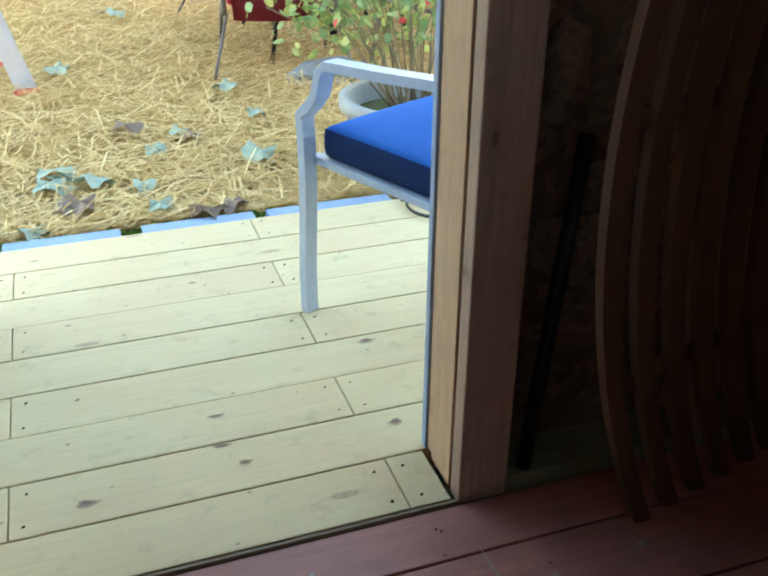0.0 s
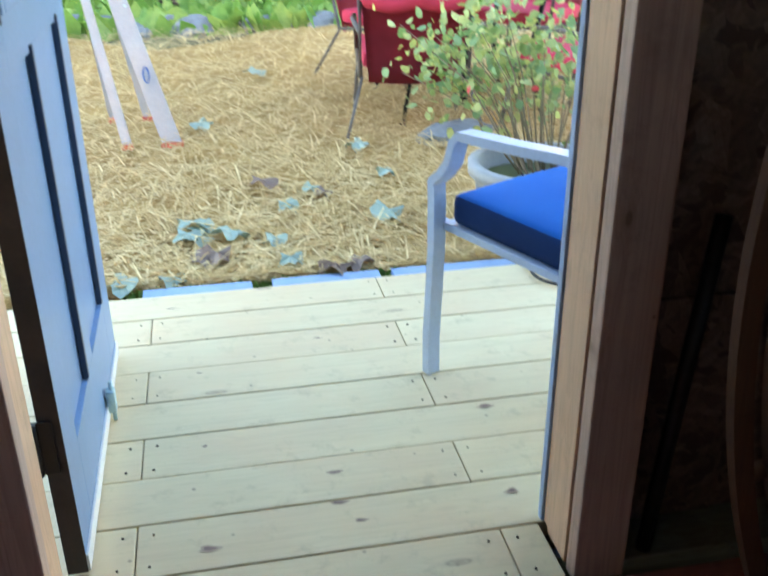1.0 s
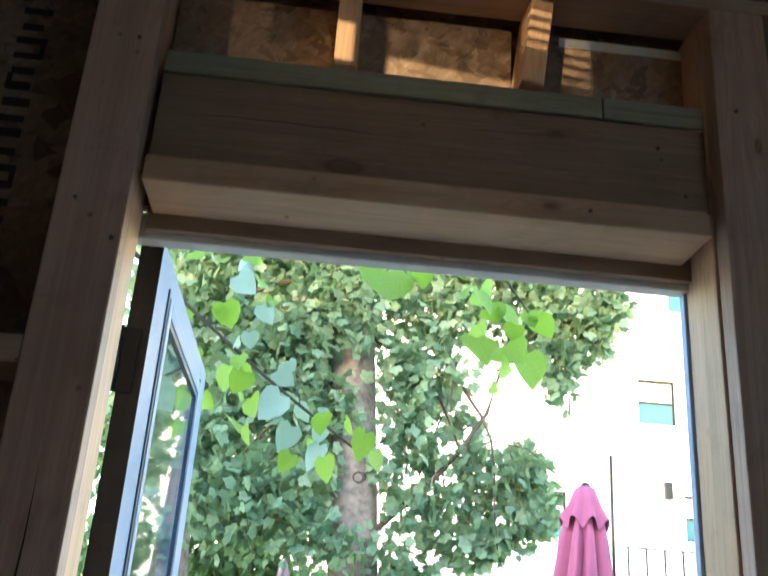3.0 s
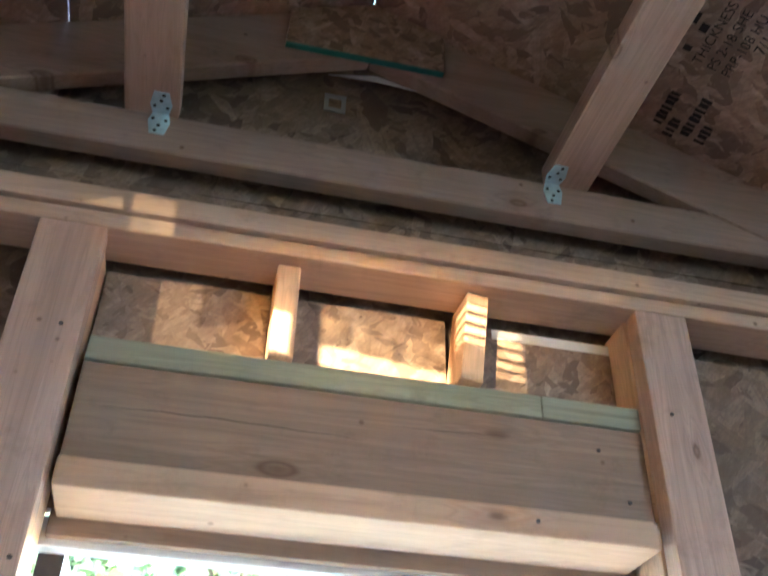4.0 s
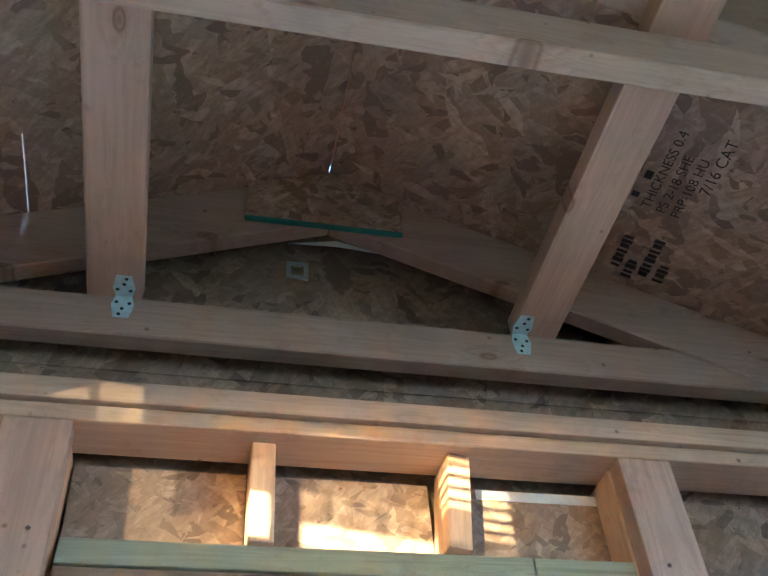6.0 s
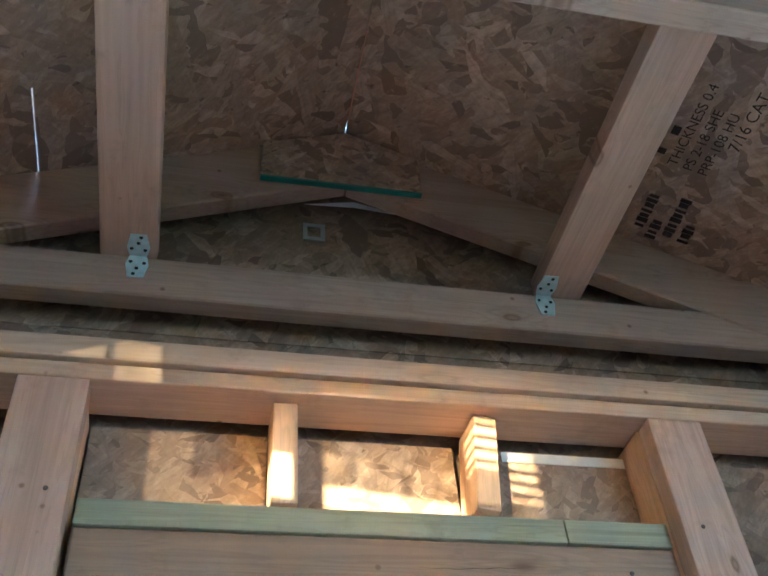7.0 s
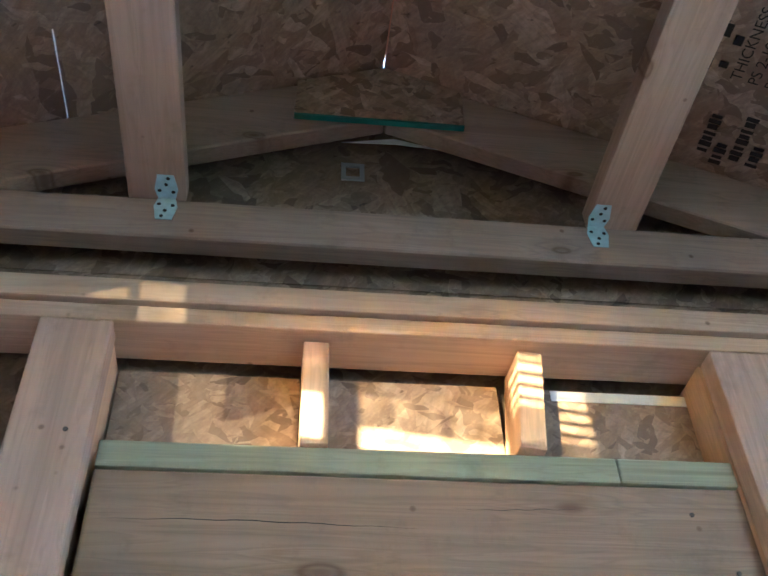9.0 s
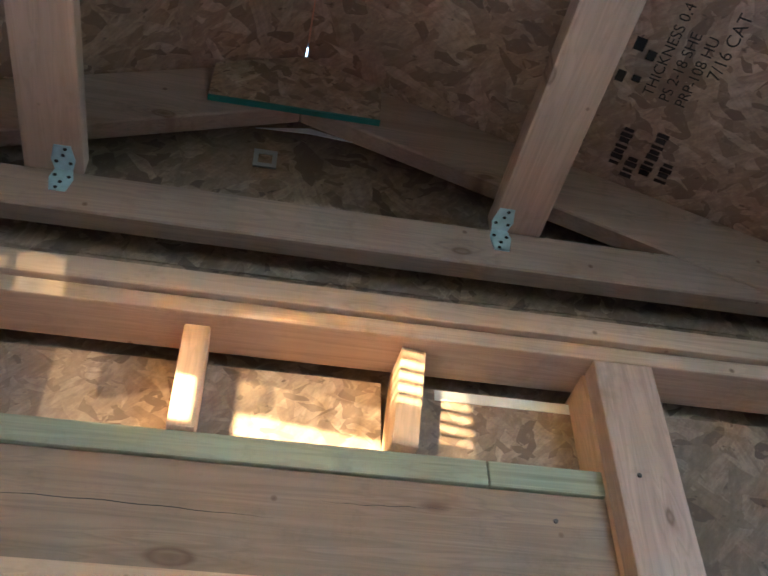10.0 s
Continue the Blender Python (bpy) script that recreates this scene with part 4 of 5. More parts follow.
# ---- potted bush and wire stand ----
pot = thing("plant_pot", pose(0.60, 1.42, -0.05), "round grey clay plant pot beside the deck", "plant pot")
part("body", lathe([(0.001, 0.0), (0.15, 0.0), (0.19, 0.12), (0.215, 0.25), (0.235, 0.255), (0.235, 0.29), (0.20, 0.29), (0.195, 0.22), (0.001, 0.22)], 32), pot_grey, pot)
part("soil", lathe([(0.001, 0.235), (0.1, 0.24), (0.197, 0.225)], 20), soil, pot)
bush = thing("rose_bush", pose(0.60, 1.43, 0.18), "leggy rose bush with thin stems and yellowing leaves in the pot", "bush")
tips = []
for k in range(34):
    a, sp = rng.uniform(0, math.tau), rng.uniform(0.1, 0.55)
    tp = Vector((math.cos(a) * sp * 0.9 - 0.04, abs(math.sin(a)) * sp * 0.8 + 0.10, rng.uniform(0.24, 0.50)))
    tips.append(tp)
    part("stem", tube([(0.06 * math.cos(a), 0.06 * math.sin(a), 0), tp * 0.5 + Vector((0, 0, 0.06)), tp], [0.0035, 0.0025, 0.0012], 5), stem_brown, bush)
pls = np.array([tuple(t_ * rng.uniform(0.75, 1.1) + Vector(rng.normal(0, 0.055, 3))) for t_ in tips for _ in range(27)])
part_mesh("leaves", leaves(rng, pls, rng.normal(size=pls.shape) + np.array((0, 0, 0.2)), rng.uniform(0.02, 0.052, len(pls)), "oval"), leaf_bush, bush, "small yellow-green leaves")
pls = np.array([tuple(Vector((rng.uniform(-0.3, 0.4), rng.uniform(0, 0.3), rng.uniform(0.25, 0.50)))) for _ in range(5)])
part_mesh("blossom", leaves(rng, pls, rng.normal(size=pls.shape), rng.uniform(0.02, 0.035, len(pls)), "heart"), petal_red, bush, "small red rose hips and petals")
stand = thing("wire_stand", pose(0.56, 1.05, 0.0), "black wrought wire plant stand lying on the deck", "plant stand")
for r, z in ((0.10, 0.012), (0.085, 0.05)):
    part("ring", tube([(r * math.cos(a), r * math.sin(a), z) for a in np.linspace(0, math.tau, 30)], 0.005, 6), black_metal, stand)
for k in range(3):
    a0 = math.tau * k / 5
    part("scroll", tube([(0.09 * math.cos(a0) + 0.03 * math.cos(a0 + s_), 0.09 * math.sin(a0) + 0.03 * math.sin(a0 + s_), 0.012 + 0.008 * s_) for s_ in np.linspace(0, 5, 12)], 0.004, 6), black_metal, stand)

# ---- stepladder ----
lad = thing("stepladder", pose(0.035, 0, -0.05), "open aluminium stepladder with red feet and cap on the straw", "ladder")
for nm, foot, top, w in (("rail", (-0.66, 2.84), (-0.985, 3.06), 0.088), ("rail", (-0.86, 2.84), (-1.06, 3.06), 0.042), ("rear_rail", (-0.79, 3.33), (-0.965, 3.12), 0.036), ("rear_rail", (-0.96, 3.34), (-1.035, 3.12), 0.030)):
    f0, t0_ = Vector((*foot, 0.02)), Vector((*top, 1.20))
    u = Vector((w / 2, 0, 0))
    n = Vector((0, 0.012, 0))
    b = bmesh.new()
    lo = [b.verts.new(f0 + u * sx + n * sy) for sx, sy in ((-1, -1), (1, -1), (1, 1), (-1, 1))]
    hi = [b.verts.new(t0_ + u * 0.8 * sx + n * sy) for sx, sy in ((-1, -1), (1, -1), (1, 1), (-1, 1))]
    for k in range(4):
        b.faces.new((lo[k], lo[(k + 1) % 4], hi[(k + 1) % 4], hi[k]))
    b.faces.new(lo[::-1]), b.faces.new(hi)
    r_ = part(nm, b, alu, lad)
    part("foot", cuboid(foot[0] - w / 2 - 0.006, foot[0] + w / 2 + 0.006, foot[1] - 0.02, foot[1] + 0.02, 0.0, 0.03, 0.004), red_plastic, r_, "red plastic foot")
for k in range(3, 5):
    f = k / 5
    xa, xb, y, z = -0.66 - 0.325 * f, -0.86 - 0.20 * f, 2.84 + 0.22 * f, 0.02 + 1.18 * f
    part("step", cuboid(xb, xa, y - 0.005, y + 0.075, z - 0.012, z + 0.012, 0.003), alu, lad)
part("cap", cuboid(-1.09, -0.945, 3.02, 3.16, 1.195, 1.24, 0.01), red_plastic, lad, "red plastic top cap")
part("sticker", cuboid(-0.905, -0.875, 3.018, 3.0215, 0.84, 0.90, 0.001), red_plastic, lad, "red warning sticker")
part("sticker", tube([(-0.743 + 0.012 * math.cos(a), 2.872, 0.33 + 0.034 * math.sin(a)) for a in np.linspace(0, math.tau, 25)], 0.0028, 6), cushion_blue, lad, "blue oval printed ring")
part("brace", tube([(-0.80, 2.93, 0.62), (-0.88, 3.23, 0.60)], 0.006, 6), steel, lad)

# ---- table, red chairs, parasol ----
table = thing("garden_table", pose(0.86, 3.38, -0.06), "round patio table with a grey-blue glass top", "table")
part("tabletop", lathe([(0.001, 0.645), (0.65, 0.645), (0.665, 0.655), (0.665, 0.668), (0.65, 0.675), (0.03, 0.675)], 48), glass_table, table)
part("rim", lathe([(0.666, 0.64), (0.682, 0.648), (0.682, 0.672), (0.666, 0.68)], 48), black_metal, table, "dark metal rim")
for k in range(4):
    a = math.tau * (k + 0.5) / 4
    part("leg", tube([(0.5 * math.cos(a), 0.5 * math.sin(a), 0.64), (0.42 * math.cos(a), 0.42 * math.sin(a), 0.3), (0.52 * math.cos(a), 0.52 * math.sin(a), 0.0)], 0.014, 8), black_metal, table)


def red_chair(m):
    """A padded sling chair: scalloped top roll, dark mesh back, black legs. It faces +y."""
    c = thing("red_chair", m, "red padded patio chair with dark mesh back and brown metal legs", "chair", "chairs round the table")
    b = bmesh.new()
    cols, rows_ = 13, 7
    gridv = []
    for i in range(cols):
        u = i / (cols - 1) * 2 - 1
        for j in range(rows_):
            w = j / (rows_ - 1)
            gridv.append(b.verts.new((0.245 * u * (0.86 + 0.14 * w), -0.24 + 0.05 * (1 - u * u) * -1 - 0.10 * w, 0.27 + w * (0.40 + 0.015 * math.cos(u * 6)))))
    for i in range(cols - 1):
        for j in range(rows_ - 1):
            b.faces.new((gridv[i * rows_ + j], gridv[(i + 1) * rows_ + j], gridv[(i + 1) * rows_ + j + 1], gridv[i * rows_ + j + 1])).smooth = True
    r = bmesh.ops.solidify(b, geom=list(b.faces), thickness=0.02)
    part("backrest", b, dark_red, c)
    part("headroll", tube([(0.25 * u, -0.345 - 0.05 * (1 - u * u) , 0.665 + 0.010 * math.cos(u * 7)) for u in np.linspace(-1, 1, 17)], [0.02] + [0.058] * 15 + [0.02], 12), red_fabric, c, "bright red padded roll along the top")
    part("seat", cuboid(-0.24, 0.24, -0.24, 0.26, 0.33, 0.41, 0.03), red_fabric, c)
    part("side_frame", tube([(-0.25, -0.34, 0.66), (-0.25, -0.24, 0.30), (-0.25, 0.25, 0.33)], 0.011, 8), taupe_metal, c)
    part("side_frame", tube([(0.25, -0.34, 0.66), (0.25, -0.24, 0.30), (0.25, 0.25, 0.33)], 0.011, 8), taupe_metal, c)
    for s in (-1, 1):
        part("leg", tube([(0.24 * s, -0.24, 0.30), (0.33 * s, -0.40, 0.0)], 0.008, 8), taupe_metal, c)
        part("leg", tube([(0.24 * s, 0.22, 0.33), (0.27 * s, 0.27, 0.0)], 0.010, 8), taupe_metal, c)
        part("armrest", tube([(0.25 * s, -0.28, 0.50), (0.275 * s, 0.0, 0.52), (0.26 * s, 0.24, 0.50), (0.25 * s, 0.25, 0.33)], 0.012, 8), taupe_metal, c)
    return c


rc = red_chair(pose(0.53, 3.02, -0.06, 0, 0, -8))
copy_thing(rc, pose(0.70, 4.10, -0.06, 0, 0, -140))
copy_thing(rc, pose(1.48, 4.0, -0.06, 0, 0, 135))
copy_thing(rc, pose(1.30, 2.72, -0.06, 0, 0, 30))

par = thing("parasol", Matrix.Translation((0.90, 3.34, -0.06)) @ pose(0, 0, 0, -2.2, 2.8, 0), "closed rose-pink parasol on a dark pole through the table", "parasol")
part("pole", tube([(0, 0, 0), (0, 0, 2.42)], 0.022, 12), black_metal, par)
prof = [(0.036, 2.40), (0.085, 2.28), (0.105, 2.18), (0.125, 2.0), (0.165, 1.6), (0.205, 1.2), (0.225, 1.02)]
b = lathe(prof, 144, None, 8, 0.26)
for v in b.verts:
    a = math.atan2(v.co.y, v.co.x)
    if v.co.z < 1.1:
        v.co.z += 0.09 * math.cos(8 * a) * -1 + 0.04 * math.sin(3 * a)
    w = 1 + 0.15 * math.sin(16 * a + 2.0 * math.sin(v.co.z * 2)) * min(1.0, (2.42 - v.co.z) * 2)
    v.co.x, v.co.y = v.co.x * w, v.co.y * w
    v.co.x *= 1 + 0.10 * math.sin(5 * a + v.co.z * 2)
    v.co.y *= 1 + 0.10 * math.cos(3 * a + v.co.z * 3)
part("canopy", b, pink_canvas, par, "faded rose-pink pleated canopy")
b = lathe([(0.03, 2.465), (0.05, 2.45), (0.085, 2.36), (0.125, 2.26)], 96, None, 8, 0.10)
for v in b.verts:
    if v.co.z < 2.3:
        v.co.z += 0.03 * math.cos(8 * math.atan2(v.co.y, v.co.x))
part("vent_cap", b, pink_canvas, par, "scalloped top cap of the parasol")
part("finial", lathe([(0.001, 2.49), (0.018, 2.485), (0.028, 2.47), (0.028, 2.45)], 16), black_metal, par)
for x, y, r, h, mt, lb in ((1.02, 3.20, 0.035, 0.10, red_plastic, "red cup on the patio table"), (1.15, 3.30, 0.04, 0.10, pot_grey, "pale grey mug on the patio table"), (1.08, 3.10, 0.04, 0.06, black_metal, "small black bowl on the patio table"), (1.33, 3.18, 0.03, 0.09, white_paint, "small white cup on the patio table")):
    c = part("cup", lathe([(0.001, 0), (r * 0.8, 0), (r, h), (r * 0.92, h), (r * 0.75, 0.006), (0.001, 0.006)], 20), mt)
    c.location = (x, y, 0.616)
    tagged(c, lb, "cup", "things on the table")

# ---- trees ----
rng = np.random.default_rng(11)


def trunk_mesh(points, radii, rough=0.06):
    b = tube(points, radii, 22)
    for v in b.verts:
        v.co += Vector((1, 1, 0)) * 0.0 + rough * 0.35 * noise.noise_vector(Vector((v.co.x * 6, v.co.y * 6, v.co.z * 2.2)))
    return b


def spline(a, c, sag, n=7):
    a, c = Vector(a), Vector(c)
    return [a.lerp(c, t) + Vector((0.05 * math.sin(7 * t + a.z), 0.05 * math.cos(5 * t + c.x), sag * math.sin(math.pi * t))) for t in np.linspace(0, 1, n)]


TY = 7.6
tree = thing("maple_tree", pose(0.10, TY, -0.06), "tall maple with a straight grey trunk and hanging green foliage", "tree")
zs = [0, 0.15, 0.5, 1.2, 2.0, 3.0, 4.0, 5.0, 6.2, 8.0, 10.0]
part("trunk", trunk_mesh([(0.06 - 0.045 * z - 0.002 * z * z + 0.02 * math.sin(z), 0, z) for z in zs], [0.44, 0.36, 0.30, 0.265, 0.245, 0.235, 0.225, 0.21, 0.20, 0.16, 0.10]), bark, tree)
bs = part("strap", lathe([(0.262, 1.93), (0.268, 1.945), (0.268, 1.985), (0.262, 2.0)], 28), black_metal, tree, "dark strap round the trunk")
bs.location = (-0.045, 0, 0)
kh = part("knot_hole", lathe([(0.001, 0.0), (0.03, 0.004), (0.055, 0.012), (0.085, -0.02)], 18), plain("dark_knot_rim", (0.07, 0.055, 0.045), (0.02, 0.016, 0.014), scale=30, rough=0.95), tree, "dark knot hole")
kh.matrix_local = pose(-0.06, -0.225, 3.08, 90)
for a, c, r in (((0, 0, 4.6), (1.15, -0.2, 3.1), 0.03), ((1.0, -0.1, 4.1), (1.35, -0.3, 2.5), 0.02), ((0, 0, 5.6), (2.6, -0.2, 5.2), 0.05), ((0, 0, 5.2), (-1.6, -0.2, 4.6), 0.045), ((0, 0, 4.2), (-1.2, -0.3, 3.1), 0.03), ((0, 0, 6.2), (1.5, 0.2, 7.4), 0.06), ((0, 0, 6.6), (-1.8, 0, 7.2), 0.06), ((0.95, -0.15, 4.4), (0.55, -0.2, 3.0), 0.018)):
    part("limb", tube(spline(a, c, 0.25), [r * (1 - 0.75 * t) for t in np.linspace(0, 1, 7)], 7), twig_brown, tree)
B = [(0.38, -.25, 2.75, .2, .2, .3), (0.33, -.25, 2.3, .2, .2, .22), (0.22, -.3, 3.3, .14, .1, .3), (-.1, -.45, 2.4, .28, .1, .2), (-.15, -.45, 4.75, .3, .08, .25), (-.1, -.42, 5.7, .35, .1, .3), (1.13, -.1, 5.5, .35, .3, .35), (1.68, -.1, 5.16, .4, .3, .35), (2.11, -.1, 5.09, .35, .3, .35), (2.49, -.1, 5.24, .25, .3, .3), (1.95, -.1, 4.55, .28, .3, .3), (2.38, -.1, 4.7, .15, .2, .2), (1.96, -.1, 4.2, .15, .2, .2), (0.88, -.1, 4.95, .35, .3, .35), (0.29, -.3, 4.15, .25, .15, .35), (0.42, -.2, 3.74, .2, .2, .3), (1.1, -.1, 3.38, .25, .25, .25), (1.61, -.1, 3.22, .3, .25, .25), (1.72, -.1, 2.83, .25, .25, .2), (1.22, -.1, 2.6, .3, .25, .2), (0.81, -.1, 2.96, .2, .2, .3), (-1.77, -.1, 5.0, .5, .4, .6), (-1.31, -.2, 2.9, .5, .4, .4), (-0.3, -.4, 5.3, .3, .1, .4), (-0.5, -.35, 4.9, .4, .2, .4), (-1.0, -.3, 4.2, .5, .3, .5), (-1.6, 0, 5.4, .6, .6, .6), (-1.0, 0, 5.6, .6, .5, .6), (-1.1, 0, 4.6, .6, .5, .5), (-1.3, 0, 3.8, .5, .5, .5), (-0.7, -.2, 3.7, .45, .4, .45), (-0.95, -.2, 2.9, .55, .5, .45), (-1.3, 0, 2.6, .4, .4, .3), (-0.5, -.3, 2.55, .35, .3, .35),
     (0.4, .2, 5.6, .5, .5, .5), (0.6, 0, 4.9, .45, .4, .45), (1.1, 0, 5.6, .5, .5, .45), (1.65, 0, 5.65, .5, .5, .4), (2.2, 0, 5.75, .5, .4, .35), (2.8, .2, 5.95, .4, .4, .3), (1.6, 0, 5.0, .4, .4, .35), (2.2, 0, 4.95, .35, .4, .35), (2.05, 0, 4.5, .22, .3, .25), (2.55, 0, 5.15, .25, .3, .15), (0.65, 0, 4.2, .4, .4, .35), (0.45, -.2, 3.4, .35, .3, .45),
     (1.2, 0, 3.1, .3, .3, .3), (1.6, 0, 3.35, .22, .3, .22), (1.45, 0, 2.75, .28, .3, .25), (1.75, 0, 3.1, .2, .25, .2), (1.05, 0, 2.45, .2, .25, .15), (0.55, 0, 2.2, .25, .3, .3), (0.75, 0, 2.75, .25, .3, .3), (1.0, .1, 3.75, .22, .25, .2),
     (0, .6, 7.0, 1.6, 1.0, .8), (-1.6, .6, 6.6, 1.0, .8, .7), (1.8, .5, 6.8, 1.1, .8, .5), (-2.2, .5, 5.0, .6, .6, .9), (-2.1, .5, 3.6, .5, .6, .6), (-.55, -.35, 5.4, .35, .2, .5), (-.05, -.42, 4.35, .32, .08, .22), (.12, -.42, 5.1, .25, .08, .25), (-.25, -.4, 3.75, .18, .08, .3), (-.65, -.3, 4.4, .3, .3, .5), (-.5, -.4, 3.1, .2, .12, .4), (-1.7, 0, 3.2, .4, .4, .5), (.4, -.3, 4.1, .22, .2, .4), (-1.7, .2, 4.4, .5, .4, .5), (-.3, -.2, 6.1, .6, .4, .4), (-0.4, 1.0, 5.0, .9, .5, .8), (-0.6, .9, 4.0, .7, .4, .6)]
for pts, r in (([(-0.05, -0.05, 2.42), (0.28, -0.16, 2.75), (0.58, -0.2, 3.02), (0.93, -0.15, 3.43), (1.2, -0.12, 3.85), (1.32, -0.1, 4.25), (1.43, -0.1, 4.7), (1.7, -0.1, 5.2)], 0.034), ([(0.93, -0.15, 3.43), (1.25, -0.2, 3.55), (1.6, -0.2, 3.5), (1.85, -0.2, 3.3)], 0.014), ([(1.3, -0.1, 4.3), (1.7, -0.1, 4.75), (2.3, -0.1, 4.9), (2.75, -0.1, 4.75)], 0.014)):
    part("limb", tube(pts, [r * (1 - 0.75 * t) for t in np.linspace(0, 1, len(pts))], 8), twig_brown, tree)
part_mesh("crown", cloud(rng, B, 300, 0.112, "maple"), leaf_tree, tree)
seeds = cloud(rng, [(-0.8, -.3, 4.6, .5, .2, .5), (0.9, -.1, 3.1, .3, .2, .5), (1.9, -.1, 4.8, .3, .2, .3), (0.3, -.2, 5.0, .3, .2, .3)], 60, 0.05, "oval")
tagged(part_mesh("seed_cluster", seeds, brown_leaf, tree, "hanging brown seed bunches"), kind="stuff")
tree2 = thing("rear_tree", pose(-2.0, 10.2, -0.06), "second tree with a pale grey trunk and light green leaves", "tree")
part("trunk", trunk_mesh([(0.15 - 0.05 * z, 0, z) for z in (0, 0.4, 1.5, 3, 4.5, 6, 8, 11)], [0.28, 0.22, 0.19, 0.18, 0.17, 0.16, 0.14, 0.10]), bark, tree2)
part("limb", tube(spline((-0.15, 0, 6), (-1.6, 0.5, 8.5), 0.2), [0.06 * (1 - 0.7 * t) for t in np.linspace(0, 1, 7)], 7), bark, tree2)
part_mesh("crown", cloud(rng, [(-0.6, 0, 9.2, 1.5, 1, 1.0), (-1.5, .3, 7.6, 1.0, .8, .8), (0.3, .4, 8, 1.0, .7, .8), (0.4, 1.2, 6.6, 1.0, .5, .9), (1.7, 1.2, 6.8, 1.0, .5, .8), (0.2, 1.2, 5.0, .9, .5, .9), (1.4, 1.2, 5.2, .9, .5, .8), (0.3, 1.2, 3.5, .9, .5, .8), (1.5, 1.2, 3.7, .8, .5, .8), (-0.9, 1.2, 4.5, .8, .5, 1.2), (0.9, 1.2, 2.5, .9, .5, .6), (-0.6, 1.2, 2.6, .7, .5, .6)], 420, 0.14, "maple"), leaf_rear, tree2)

# near branch with large heart-shaped leaves, hanging before the doorway
twig = thing("overhanging_branch", pose(-0.9, 1.2, 2.62), "leafy branch with large lime-green heart-shaped leaves above the deck", "branch")
main = [Vector((-0.38, -0.86, 0.268)), Vector((-0.36, -0.4, 0.24)), Vector((-0.25, 0.0, 0.05)), Vector((0.05, 0, -0.2)), Vector((0.28, 0, -0.38)), Vector((0.45, 0, -0.50)), Vector((0.58, 0.02, -0.58))]
part("twig", tube(main, [0.01, 0.009, 0.008, 0.006, 0.005, 0.004, 0.002], 6), twig_brown, twig)
up_ = [Vector((0.42, -0.86, 0.585)), Vector((0.40, -0.3, 0.55)), Vector((0.40, 0.0, 0.40)), Vector((0.65, 0.02, 0.22)), Vector((0.85, 0, 0.10)), Vector((0.98, 0, -0.02)), Vector((1.05, 0, -0.12))]
part("twig", tube(up_, [0.01, 0.009, 0.008, 0.006, 0.005, 0.004, 0.002], 6), twig_brown, twig)


def leaf_set(spots, jitter, size, mat_, name="leaf", lean=(0, 0, -1)):
    more = [(x + rng.normal(0, 0.05), z + rng.normal(0, 0.05), s * rng.uniform(0.5, 0.8)) for x, z, s in spots]
    for x, z, s in spots + more:
        b = bmesh.new()
        shp = LEAF_SHAPES["heart"]
        c = b.verts.new((0, 0.42, -0.05))
        ring_ = [b.verts.new((p, r, 0.07 * abs(p) + 0.05 * math.sin(3 * r + x * 9))) for p, r in shp]
        for i in range(len(ring_)):
            b.faces.new((c, ring_[i], ring_[(i + 1) % len(ring_)])).smooth = True
        ob = part(name, b, mat_, None)
        way = Vector((rng.normal(0.25, 0.45), rng.normal(0, 0.5), -0.8)).normalized()
        face = Vector((rng.normal(0, 0.8), -1, rng.normal(-0.3, 0.8)))
        face = (face - face.dot(way) * way).normalized()
        m = Matrix((way.cross(face), way, face)).transposed().to_4x4()
        ob.matrix_world = Matrix.Translation((x, 1.2 + rng.uniform(-jitter, jitter), z)) @ m @ Matrix.Scale(s * size, 4)
        ob.parent = twig
        ob.matrix_parent_inverse = twig.matrix_world.inverted()


leaf_set([(-0.84, 2.63, 0.8), (-0.87, 2.59, 0.6), (-0.71, 2.61, 0.6), (-0.77, 2.48, 0.9), (-0.66, 2.51, 0.6), (-0.88, 2.46, 0.8), (-0.73, 2.29, 0.9), (-0.67, 2.24, 0.8), (-0.65, 2.18, 0.8), (-0.69, 2.12, 1.0), (-0.80, 2.25, 0.7), (-0.45, 2.13, 0.7), (-0.43, 2.02, 0.8), (-0.32, 2.10, 0.9), (-0.38, 2.14, 0.6), (-0.84, 2.09, 0.7), (-0.80, 2.18, 0.6)], .09, .10, leaf_near)
leaf_set([(-0.29, 2.63, 1.6), (-0.35, 2.64, 1.1), (-0.20, 2.64, 1.0), (-0.10, 2.62, 1.0), (-0.02, 2.56, 0.9), (0.01, 2.61, 0.9), (0.07, 2.53, 0.9), (-0.01, 2.43, 1.1), (0.07, 2.39, 1.1), (0.15, 2.40, 1.1), (0.05, 2.32, 0.7)], .09, .115, leaf_near)
leaf_set([(-0.74, 2.56, 0.9), (-0.65, 2.45, 0.7), (-0.56, 2.18, 1.0), (-0.53, 2.12, 0.9), (-0.59, 2.26, 0.7), (-0.44, 2.07, 0.9), (-0.84, 1.87, 0.9), (-0.68, 2.38, 0.6)], .07, .10, leaf_pale)

